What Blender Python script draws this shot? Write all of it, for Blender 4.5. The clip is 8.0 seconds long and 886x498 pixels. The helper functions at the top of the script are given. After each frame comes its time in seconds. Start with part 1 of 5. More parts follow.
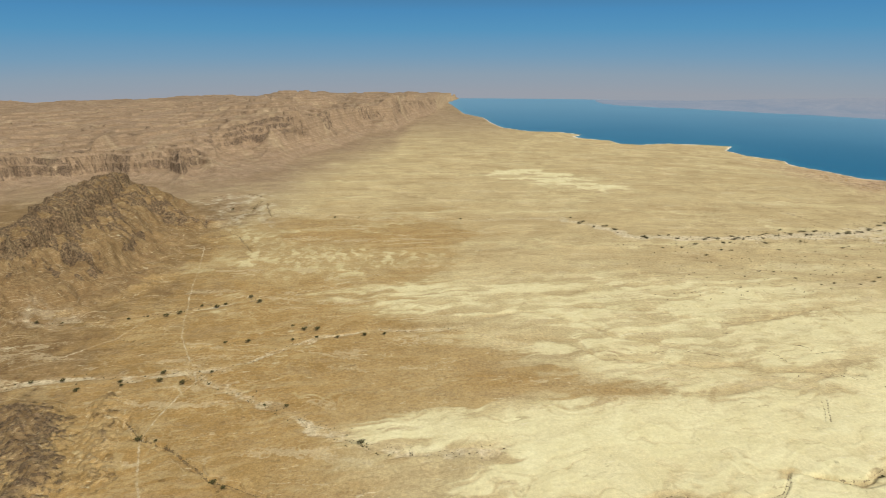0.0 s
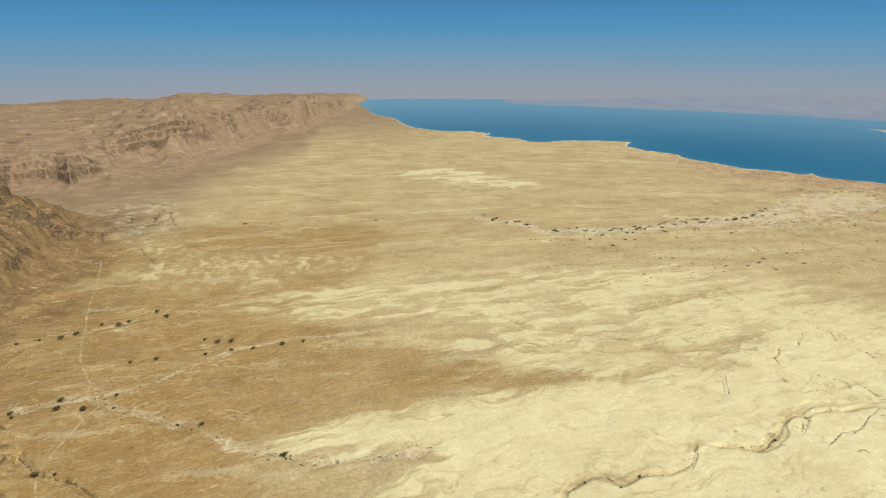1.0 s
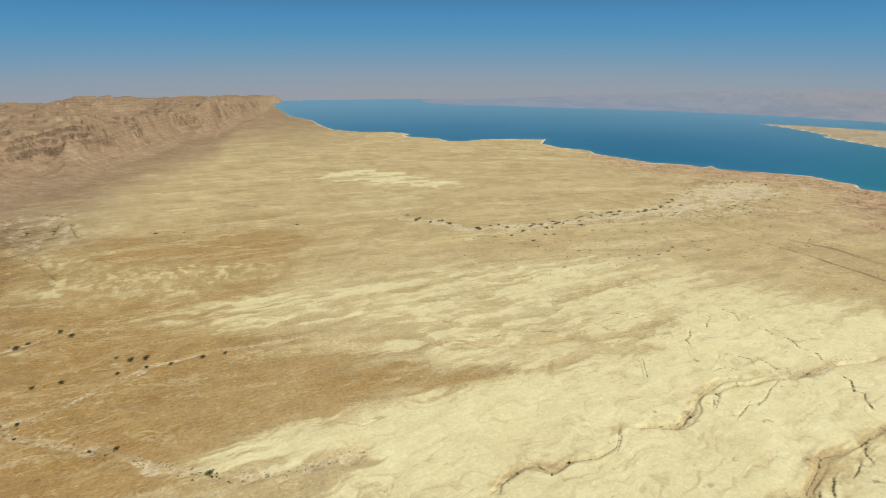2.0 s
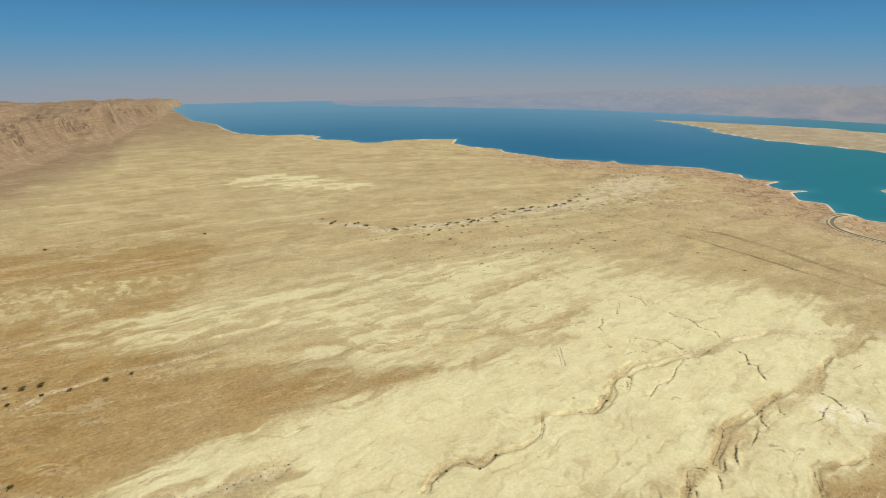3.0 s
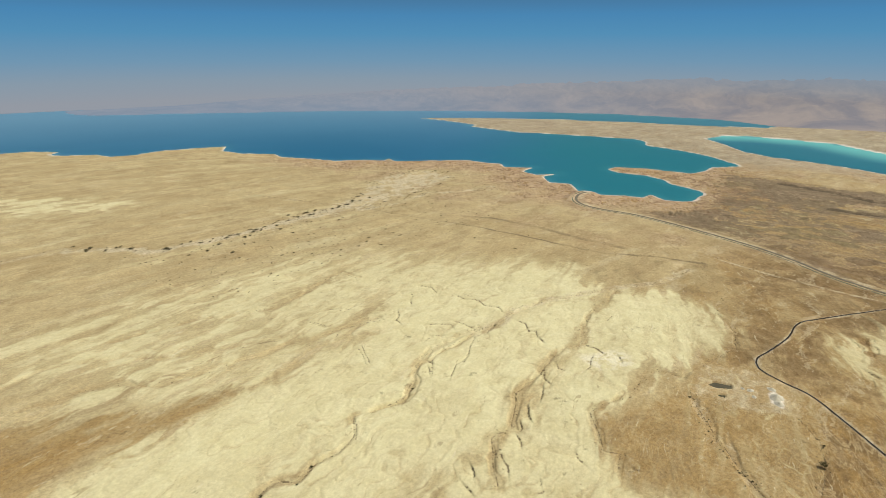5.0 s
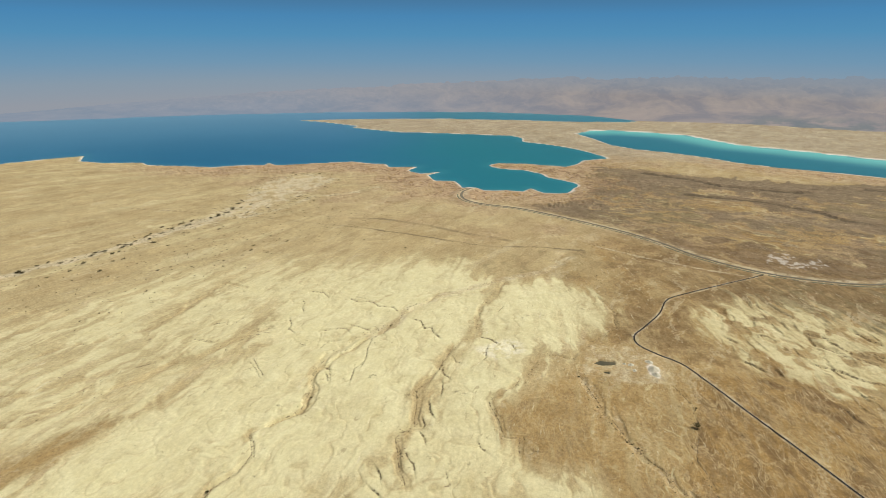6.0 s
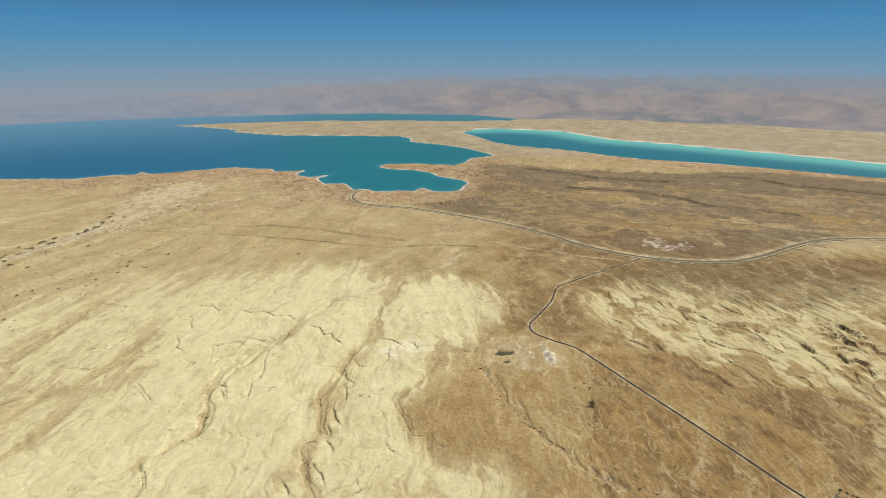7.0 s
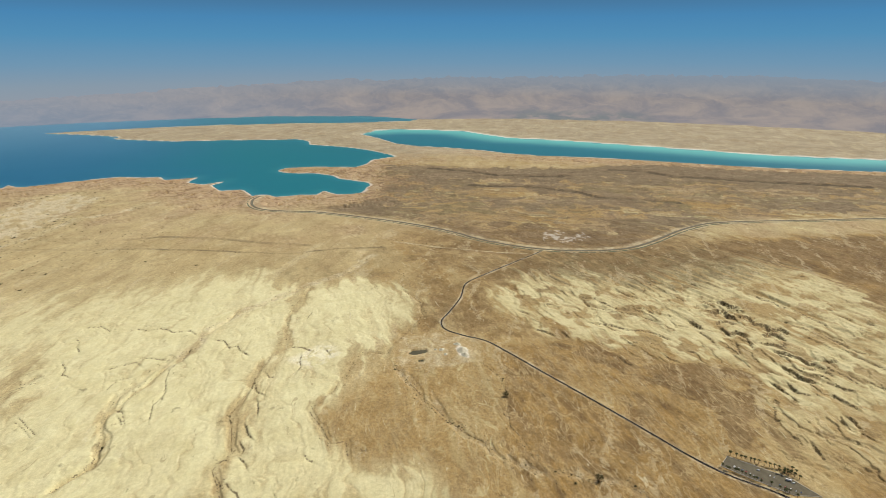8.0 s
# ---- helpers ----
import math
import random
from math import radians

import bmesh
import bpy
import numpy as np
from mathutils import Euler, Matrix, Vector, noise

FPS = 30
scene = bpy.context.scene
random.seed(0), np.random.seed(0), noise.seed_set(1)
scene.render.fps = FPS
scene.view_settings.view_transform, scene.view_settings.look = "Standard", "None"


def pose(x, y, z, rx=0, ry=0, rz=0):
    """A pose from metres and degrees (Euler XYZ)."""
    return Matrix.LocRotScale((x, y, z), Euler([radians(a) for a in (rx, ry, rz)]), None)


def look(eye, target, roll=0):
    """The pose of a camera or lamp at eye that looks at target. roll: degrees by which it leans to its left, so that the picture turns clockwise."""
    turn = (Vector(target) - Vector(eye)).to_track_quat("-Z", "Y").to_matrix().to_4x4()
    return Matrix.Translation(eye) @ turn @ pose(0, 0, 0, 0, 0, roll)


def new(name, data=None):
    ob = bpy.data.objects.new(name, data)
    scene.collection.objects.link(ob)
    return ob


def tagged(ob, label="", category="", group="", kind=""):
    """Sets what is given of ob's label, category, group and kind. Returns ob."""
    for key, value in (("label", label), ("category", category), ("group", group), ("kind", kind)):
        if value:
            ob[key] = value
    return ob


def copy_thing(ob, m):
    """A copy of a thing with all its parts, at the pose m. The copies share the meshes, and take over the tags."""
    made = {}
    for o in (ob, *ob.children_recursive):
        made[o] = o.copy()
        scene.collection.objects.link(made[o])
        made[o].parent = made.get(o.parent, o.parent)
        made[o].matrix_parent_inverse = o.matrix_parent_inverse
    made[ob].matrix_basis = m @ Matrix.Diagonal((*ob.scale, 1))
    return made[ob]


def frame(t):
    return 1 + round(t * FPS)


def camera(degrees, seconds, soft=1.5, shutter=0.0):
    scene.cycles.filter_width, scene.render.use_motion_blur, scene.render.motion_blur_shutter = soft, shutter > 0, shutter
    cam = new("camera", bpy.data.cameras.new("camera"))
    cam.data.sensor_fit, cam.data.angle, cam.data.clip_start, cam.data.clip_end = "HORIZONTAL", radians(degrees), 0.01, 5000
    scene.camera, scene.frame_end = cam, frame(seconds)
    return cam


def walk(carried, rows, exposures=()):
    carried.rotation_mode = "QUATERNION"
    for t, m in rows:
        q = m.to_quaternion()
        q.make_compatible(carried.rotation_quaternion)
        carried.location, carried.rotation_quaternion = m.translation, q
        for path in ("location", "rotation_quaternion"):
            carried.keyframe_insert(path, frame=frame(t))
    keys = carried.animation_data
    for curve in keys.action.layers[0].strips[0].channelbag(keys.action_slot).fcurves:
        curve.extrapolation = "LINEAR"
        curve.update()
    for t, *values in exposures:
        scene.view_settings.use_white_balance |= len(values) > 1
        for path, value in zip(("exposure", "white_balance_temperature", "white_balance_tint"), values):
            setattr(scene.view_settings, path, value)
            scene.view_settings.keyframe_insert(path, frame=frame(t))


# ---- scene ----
cam = camera(73.87, 8.0, soft=0.75)
PATH = [
    (0.0, pose(0.03, -0.03, 400.00, 71.058, 0.125, 0.001)),
    (0.5, pose(-0.20, 0.53, 400.01, 71.041, 0.060, -4.497)),
    (1.0, pose(-0.47, 1.12, 399.91, 71.090, 0.057, -8.511)),
    (1.5, pose(-0.78, 1.73, 399.72, 71.108, 0.030, -12.369)),
    (3.0, pose(-1.90, 3.84, 398.62, 71.228, -0.031, -24.736)),
    (3.5, pose(-2.32, 4.67, 398.12, 71.285, -0.005, -29.621)),
    (4.0, pose(-2.74, 5.57, 397.56, 71.329, 0.014, -34.940)),
    (4.5, pose(-3.17, 6.55, 396.96, 71.395, -0.033, -40.572)),
    (6.0, pose(-4.44, 10.12, 394.98, 71.513, 0.011, -57.614)),
    (6.5, pose(-4.83, 11.54, 394.30, 71.555, -0.032, -63.068)),
    (7.0, pose(-5.20, 13.09, 393.61, 71.610, 0.024, -68.443)),
    (7.5, pose(-5.54, 14.79, 392.93, 71.663, 0.049, -73.841)),
    (8.0, pose(-5.85, 16.63, 392.28, 71.701, 0.079, -78.111)),
]
walk(cam, PATH, [(0.0, 0.10), (1.5, 0.08), (3.0, 0.02), (5.0, 0.0), (8.0, 0.0)])

# ---- light ----
SUN_AZ, SUN_EL = 138.0, 50.0            # compass direction (east of north) and height of the sun
sun = new("sun", bpy.data.lights.new("sun", "SUN"))
sun.data.energy, sun.data.angle, sun.data.color = 4.15, radians(0.53), (1.0, 0.955, 0.88)
sun_way = Vector((math.sin(radians(SUN_AZ)) * math.cos(radians(SUN_EL)), math.cos(radians(SUN_AZ)) * math.cos(radians(SUN_EL)), math.sin(radians(SUN_EL))))
sun.matrix_world = look(sun_way * 1000, (0, 0, 0))

world = bpy.data.worlds.new("sky")
world.use_nodes = True
scene.world = world
wn, wl = world.node_tree.nodes, world.node_tree.links
wn.clear()
w_out = wn.new("ShaderNodeOutputWorld")
sky = wn.new("ShaderNodeTexSky")
sky.sky_type, sky.sun_disc = "NISHITA", False
sky.sun_elevation, sky.sun_rotation, sky.dust_density, sky.altitude = radians(SUN_EL), radians(SUN_AZ), 2.0, 0
coord = wn.new("ShaderNodeTexCoord")
split = wn.new("ShaderNodeSeparateXYZ")
wl.new(coord.outputs["Generated"], split.inputs[0])
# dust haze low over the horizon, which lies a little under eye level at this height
ramp = wn.new("ShaderNodeValToRGB")
span = wn.new("ShaderNodeMapRange")
span.inputs["From Min"].default_value, span.inputs["From Max"].default_value = -0.09, 0.31
wl.new(split.outputs["Z"], span.inputs["Value"])
wl.new(span.outputs["Result"], ramp.inputs["Fac"])
HAZE = [(0.0, (0.295, 0.32, 0.365)), (0.05, (0.295, 0.32, 0.365)), (0.12, (0.245, 0.32, 0.395)), (0.19, (0.165, 0.305, 0.44)), (0.29, (0.088, 0.272, 0.465)),
        (0.36, (0.068, 0.238, 0.45)), (0.50, (0.06, 0.12, 0.21)), (1.0, (0.05, 0.09, 0.15))]
while len(ramp.color_ramp.elements) < len(HAZE):
    ramp.color_ramp.elements.new(0.5)
for el, (p, c) in zip(ramp.color_ramp.elements, HAZE):
    el.position, el.color = p, (*c, 1)
low = wn.new("ShaderNodeMapRange")
low.inputs["From Min"].default_value, low.inputs["From Max"].default_value = 0.12, 0.45
wl.new(split.outputs["Z"], low.inputs["Value"])
b_sky, b_haze, b_mix = wn.new("ShaderNodeBackground"), wn.new("ShaderNodeBackground"), wn.new("ShaderNodeMixShader")
b_sky.inputs["Strength"].default_value = 0.05
b_haze.inputs["Strength"].default_value = 1.0
wl.new(sky.outputs["Color"], b_sky.inputs["Color"])
wl.new(ramp.outputs["Color"], b_haze.inputs["Color"])
wl.new(low.outputs["Result"], b_mix.inputs["Fac"])
wl.new(b_haze.outputs[0], b_mix.inputs[1])
wl.new(b_sky.outputs[0], b_mix.inputs[2])
wl.new(b_mix.outputs[0], w_out.inputs["Surface"])
scene.view_settings.exposure = 0.0

# ---- plan: outlines on the ground, metres east and north of the start ----
SHORE_WEST = [(-19, 4880), (65, 4391), (128, 3814), (239, 3590), (268, 3313), (312, 3119), (427, 2986), (564, 2963), (669, 2842), (600, 2769), (750, 2662), (765, 2580), (841, 2547), (974, 2577), (1125, 2528), (1222, 2495), (1146, 2382), (1170, 2269), (1256, 2154), (1234, 2081), (1295, 1956), (1331, 1852), (1412, 1796), (1469, 1725), (1507, 1745), (1487, 1683), (1576, 1607), (1698, 1493), (1696, 1425), (1717, 1357), (1678, 1308), (1746, 1224), (1661, 1213)]
SHORE_BAY = [(1661, 1213), (1638, 1141), (1717, 1097), (1631, 1105), (1568, 1041), (1597, 975), (1537, 922), (1505, 873), (1528, 832), (1568, 780), (1579, 728), (1632, 733), (1592, 666), (1634, 611), (1747, 620), (1777, 646), (1811, 752), (1859, 802), (1878, 861), (1868, 962), (1898, 1024), (1968, 1010), (2010, 918), (2028, 771), (2104, 753), (2178, 767), (2288, 696)]
SHORE_PENINSULA = [(2288, 696), (2421, 861), (2489, 1017), (2511, 1168), (2631, 1230), (2675, 1308), (2643, 1367), (2570, 1624), (2482, 1867), (2489, 2025), (2495, 2193), (2574, 2220), (2610, 2483), (2608, 2722), (2725, 2623), (2855, 2487), (2975, 2293), (3180, 1993), (3301, 1693), (3439, 1317), (3569, 997)]
LAKE_NEAR = [(2920, 1062), (2793, 930), (2641, 799), (2576, 675), (2557, 515), (2518, 384), (2451, 255), (2421, 114), (2415, -65), (2391, -279), (2347, -497), (2314, -683), (2307, -867), (2307, -1076), (2317, -1475), (2270, -2049)]
LAKE_FAR = [(3071, 1035), (3140, 944), (3153, 757), (3140, 567), (3042, 461), (2920, 303), (2892, 137), (2838, -74), (2761, -318), (2679, -562), (2611, -743), (2581, -943), (2564, -1189), (2566, -1625), (2493, -2239)]
PALE_MAIN_N = [(-115, 548), (-42, 574), (43, 594), (145, 607), (248, 614), (189, 651), (122, 683), (73, 709), (12, 725), (36, 758), (138, 787), (-22, 826), (-131, 862), (-211, 900), (-48, 985), (55, 984), (171, 982), (252, 1002), (365, 972), (499, 983), (593, 967), (730, 863), (798, 743), (901, 627), (924, 549), (861, 487), (893, 429), (934, 370), (908, 296), (856, 235), (803, 219), (738, 234), (671, 248), (673, 267), (601, 269), (532, 281), (508, 269), (477, 239)]
PALE_MAIN_S = [(515, 271), (478, 230), (449, 195), (440, 163), (482, 146), (450, 116), (417, 90), (346, 130), (309, 307), (139, 356), (27, 434), (143, 366), (7, 435), (41, 465), (66, 502), (9, 511), (-51, 521), (-88, 535)]
PALE_WEST = [(-612, 1532), (-490, 1581), (-373, 1418), (-442, 1320), (-319, 1194), (-204, 1232), (-99, 1155), (-5, 1102), (-68, 1025), (-145, 970), (-243, 957), (-355, 998), (-416, 1057), (-428, 1194), (-535, 1321)]
PALE_EAST = [(826, 133), (806, 53), (773, -5), (734, -65), (727, -129), (672, -167), (727, -232), (599, -207), (536, -218), (484, -230), (438, -311), (635, -567), (906, -630), (990, -500), (1082, -463), (1161, -414), (1184, -320), (1101, -201), (1025, -93), (1058, 7), (1013, 77), (918, 137)]
PALE_FAR = [(110, 1875), (205, 1822), (296, 1726), (418, 1667), (548, 1666), (484, 1803), (399, 1907), (299, 1984), (164, 1975)]
BROWN_TONGUE = [(-180, 747), (-69, 755), (52, 746), (87, 703), (141, 662), (192, 635), (276, 617), (212, 608), (144, 606), (76, 592), (-16, 581), (-79, 563), (-122, 553), (-187, 588), (-214, 692)]
BROWN_PLAIN = [(515, 271), (587, 243), (660, 230), (728, 225), (773, 189), (741, 121), (768, 35), (734, -65), (727, -129), (734, -234), (599, -207), (536, -218), (482, -220), (401, -135), (373, -2), (417, 90), (482, 146), (449, 195)]
BROWN_FLATS = [(2094, 661), (2049, 314), (2105, 40), (2227, -280), (2195, -559), (2199, -1028), (2136, -1515), (1508, -1097), (1611, -771), (1543, -572), (1490, -392), (1376, -244), (1220, -108), (1189, 8), (1219, 191), (1310, 355), (1352, 512), (1392, 651), (1557, 550), (1709, 564), (1878, 636)]
DARK_MUD = [(2013, 491), (2053, 295), (2109, 20), (2263, -284), (2229, -567), (2221, -1037), (2186, -1548), (2000, -1424), (1975, -930), (2000, -513), (2022, -166), (1861, 34), (1872, 288), (1744, 393), (1806, 518)]
GREEN_SCRUB = [(1125, 86), (1182, -105), (1257, -282), (1178, -420), (1061, -291), (1002, -139), (999, 6), (1036, 111)]
BROWN_FAN = [(961, 627), (1090, 520), (1143, 362), (1103, 279), (937, 303), (895, 372), (909, 441), (888, 540)]
GRAVEL_EAST = [(1352, -348), (1447, -699), (1412, -1034), (923, -709), (1003, -505), (1082, -463), (1178, -420), (1227, -319)]
WADI_MAIN = [(-601, 1463), (-477, 1435), (-408, 1445), (-313, 1402), (-198, 1376), (-61, 1375), (62, 1364), (157, 1368), (280, 1367), (336, 1315), (399, 1261), (394, 1230), (494, 1217), (577, 1213), (668, 1214), (817, 1240), (949, 1244)]
WADI_FAN = [(603, 1207), (743, 1231), (884, 1259), (980, 1285), (1176, 1424), (1291, 1475), (1405, 1431), (1380, 1303), (1208, 1228), (1062, 1211), (947, 1192), (790, 1199), (654, 1189)]
WADI_FAN_B = [(905, 1186), (1021, 1163), (1173, 1192), (1253, 1136), (1372, 1114)]
WADI_LEFT = [(-664, 607), (-540, 622), (-509, 638), (-452, 648), (-379, 645), (-322, 661), (-282, 671), (-233, 707), (-182, 756), (-120, 773), (-54, 777), (29, 785)]
WADI_LEFT_B = [(-317, 650), (-264, 620), (-207, 588), (-154, 555), (-112, 533), (-61, 507), (8, 502), (55, 507)]
WADI_UPPER = [(-784, 741), (-649, 776), (-581, 799), (-488, 816), (-427, 836), (-350, 867), (-295, 896)]
WADI_THIN = [(-474, 757), (-425, 740), (-339, 723), (-270, 751), (-201, 770)]
TRACK_A = [(-496, 1158), (-456, 1027), (-421, 897), (-375, 757), (-351, 715), (-324, 671), (-308, 637), (-315, 612), (-319, 561), (-321, 526), (-294, 458), (-280, 436)]
TRACK_B = [(-559, 665), (-515, 693), (-469, 749), (-450, 808), (-417, 863)]
DITCH_A = [(-354, 561), (-327, 531), (-293, 517), (-258, 490), (-227, 465), (-195, 454), (-167, 439)]
DITCH_B = [(-339, 466), (-347, 517), (-347, 556)]
CH_A = [(169, 418), (202, 437), (221, 443), (233, 425), (248, 429), (262, 435), (289, 433), (312, 440), (335, 469), (370, 465), (403, 463), (435, 479), (464, 500), (508, 505), (589, 508), (643, 503), (697, 516), (770, 497), (863, 458), (963, 402), (1067, 386)]
CH_B = [(360, 285), (401, 323), (413, 336), (443, 332), (476, 351), (505, 371), (562, 374), (614, 387), (669, 383), (719, 407), (785, 426), (875, 437)]
CH_C = [(461, 214), (485, 225), (477, 239), (511, 267), (527, 284), (566, 275), (601, 269), (650, 276), (673, 267), (678, 238), (742, 229), (798, 217), (854, 236), (902, 279), (968, 298), (1023, 333), (1112, 386)]
CH_D = [(210, 863), (278, 853), (346, 832), (433, 800), (512, 820), (611, 855), (612, 811)]
CH_E = [(142, 635), (194, 628), (234, 619), (278, 613), (327, 613), (389, 627), (442, 621), (492, 619)]
CH_F = [(91, 752), (146, 749), (192, 728), (220, 697), (262, 683), (328, 680), (394, 665), (462, 663), (527, 649)]
CH_G = [(33, 810), (124, 843), (196, 815), (257, 751), (317, 730), (386, 700)]
CH_H = [(361, 464), (403, 458), (437, 473), (462, 502), (516, 521), (570, 519), (601, 517), (635, 506)]
CH_I = [(648, 218), (611, 189), (568, 154), (545, 130), (525, 101), (514, 81), (497, 73), (485, 43), (478, 21), (483, -6), (474, -22), (480, -59), (455, -91)]
CH_J = [(674, 107), (645, 81), (610, 69), (544, 57), (509, 36), (485, 26)]
CH_K = [(898, -161), (853, -195), (883, -241), (850, -272), (802, -295), (759, -315), (707, -335), (647, -334), (588, -341)]
CH_L = [(946, 5), (895, -40), (892, -101), (923, -174), (930, -243), (897, -308), (895, -346), (838, -386), (793, -409), (727, -429)]
CH_M = [(1012, -315), (960, -351), (902, -380), (862, -417), (823, -435)]
ROAD = [(1160, 54), (1064, 113), (990, 157), (947, 177), (885, 175), (824, 182), (790, 187), (764, 176), (750, 147), (739, 112), (711, 77), (669, 30), (621, -25), (568, -84), (532, -123), (509, -155), (493, -191), (470, -229)]
HIGHWAY = [(1499, 866), (1451, 864), (1392, 833), (1358, 786), (1353, 727), (1360, 637), (1334, 491), (1296, 351), (1257, 262), (1206, 177), (1174, 78), (1175, -15), (1205, -107), (1265, -170), (1367, -243), (1444, -319), (1485, -416), (1526, -567), (1581, -758), (1662, -1200)]
SIDE_TRACK = [(1135, 86), (1133, 167), (1143, 264), (1162, 368)]
STRIP_A = [(986, 951), (1004, 871), (1017, 785), (1029, 654), (1042, 554), (1093, 464), (1118, 381)]
STRIP_B = [(1054, 951), (1090, 878), (1102, 776), (1096, 660), (1099, 541)]
STRIP_C = [(810, 1533), (878, 1332), (936, 1179), (985, 940)]
DIKE_A = [(2013, 491), (1989, 345), (1939, 241), (1952, 36), (1984, 19)]
DIKE_B = [(2108, -135), (2110, -248), (2027, -328), (2023, -450), (2000, -513), (1989, -674), (1975, -930)]
DIKE_C = [(1762, 307), (1779, 100), (1733, -17), (1673, -79), (1667, -216), (1648, -287)]
QUARRY_PAD = [(726, 237), (756, 181), (741, 121), (683, 120), (654, 152), (651, 215)]
HEAP = [(723, 148), (709, 133), (688, 129), (691, 142), (709, 150)]
POND = [(680, 213), (694, 208), (701, 188), (691, 184), (679, 200)]
POND_SMALL = [(668, 195), (674, 185), (665, 183), (662, 192)]
CARPARK = [(539, -160), (527, -187), (517, -210), (495, -231), (492, -207), (507, -177), (522, -150)]
SALT_PATCH = [(1281, 59), (1310, 29), (1257, 9), (1295, -28), (1270, -33), (1228, 9), (1254, 46)]
DARK_GRAVEL = [(718, 94), (716, 74), (674, 30), (625, -25), (574, -84), (540, -130), (499, -177), (476, -208), (404, -135), (394, -2), (462, 39), (519, 61), (605, 71)]
DARK_GRAVEL_B = [(727, 75), (768, 3), (755, -96), (711, -181), (636, -196), (568, -174), (524, -179), (546, -158), (546, -114), (591, -61), (656, 2)]
DARK_GRAVEL_C = [(1230, -199), (1219, -359), (1153, -460), (1047, -518), (963, -559), (1389, -773), (1431, -692), (1361, -477), (1297, -289)]
DARK_PATCH_D = [(551, -236), (586, -282), (594, -343), (505, -346), (464, -249), (511, -234)]
DARK_GRAVEL_E = [(753, 34), (752, -43), (714, -92), (737, -165), (724, -211), (715, -236), (616, -205), (564, -200), (525, -214), (542, -191), (567, -168), (623, -157), (657, -119), (693, -62)]
CRAG_BELT = [(969, -225), (906, -254), (853, -288), (786, -297), (697, -288), (652, -302)]
ACACIAS = [(-510, 635), (-472, 637), (-442, 615), (-399, 635), (-393, 626), (-355, 656), (-351, 636), (-321, 632), (-208, 587), (-181, 583), (-86, 516), (-113, 759), (-85, 762), (-184, 777), (-223, 788), (-151, 752), (-274, 740), (-305, 737), (-213, 745), (-181, 754), (-203, 777), (-631, 775), (-602, 788), (-572, 799), (-478, 812), (-454, 822), (-425, 822), (-409, 832), (-385, 859), (-360, 856), (-350, 867), (-317, 894), (-297, 874), (-295, 659), (-289, 632), (-323, 525), (-304, 522), (-221, 460), (-207, 450), (41, 1359), (-204, 1370), (-262, 1371), (-485, 1462), (-535, 1451)]
THICKETS = [(439, 1212), (472, 1230), (493, 1232), (504, 1208), (523, 1205), (526, 1167), (560, 1202), (588, 1177), (603, 1178), (640, 1197), (636, 1212), (687, 1206), (754, 1264), (763, 1237), (799, 1253), (827, 1255), (890, 1240), (919, 1250), (958, 1269), (1000, 1297), (1013, 1263), (1028, 1320), (675, 1173), (755, 1184), (817, 1141), (680, 1129), (583, 1127), (563, 1130), (519, 1097), (488, 1143), (450, 1145)]
PLAIN_TREES = [(579, 1010), (604, 1006), (627, 976), (681, 952), (722, 946), (753, 958), (776, 977), (761, 919), (835, 941), (843, 999), (934, 808), (934, 698), (509, 935), (512, 1056), (1095, 1274), (1199, 1292), (1116, 1350), (1131, 1149), (1151, 1192), (1217, 1146)]
EAST_TREES = [(601, 68), (522, 116), (476, -35), (616, 196), (593, 187), (577, 174), (567, 164), (554, 144), (541, 129), (537, 123), (640, 77), (616, 78), (565, 67), (539, 62), (488, 32), (464, 7), (467, -11), (636, 215), (619, 206), (516, 99), (231, 422), (256, 435), (329, 461), (423, 466), (200, 433)]
PALM_ROW = [(541, -164), (540, -168), (538, -172), (537, -176), (536, -180), (534, -184), (533, -188), (532, -192), (530, -196), (529, -200), (528, -204), (526, -208), (520, -151), (518, -154), (517, -157), (515, -161), (514, -164), (512, -167), (511, -170), (509, -173), (507, -176), (506, -179), (504, -182)]
PALM_CLUSTER = [(522, -203), (523, -207), (525, -211), (528, -216), (525, -219), (520, -206), (521, -211), (520, -215), (517, -219), (522, -214), (502, -190), (498, -196), (496, -200), (494, -203), (493, -199), (490, -209)]
PARKED = [(523, -163), (521, -166), (519, -169), (517, -172), (515, -175), (513, -178), (510, -181), (509, -184), (516, -193), (514, -196), (504, -198), (502, -202), (500, -206), (498, -210), (497, -214)]
COACHES = [(512, -208), (509, -211), (522, -184)]

# little scarps in the marl; their north-west faces get shade painted in
MARL_SCARPS_A = [[(624, 682), (617, 669), (606, 665), (596, 650)], [(660, 696), (668, 677), (659, 655)], [(564, 647), (553, 632), (539, 624), (535, 609)], [(564, 579), (575, 568), (585, 555), (579, 546)], [(599, 557), (599, 547), (599, 532), (599, 526)], [(675, 621), (672, 601), (682, 591), (683, 579), (675, 565), (680, 552), (687, 545), (676, 528)], [(665, 487), (665, 475), (649, 458), (658, 451), (644, 436), (637, 425)], [(631, 507), (601, 500), (581, 500), (555, 487), (532, 472), (511, 463)], [(529, 470), (501, 467), (478, 453)], [(779, 392), (760, 388)]]
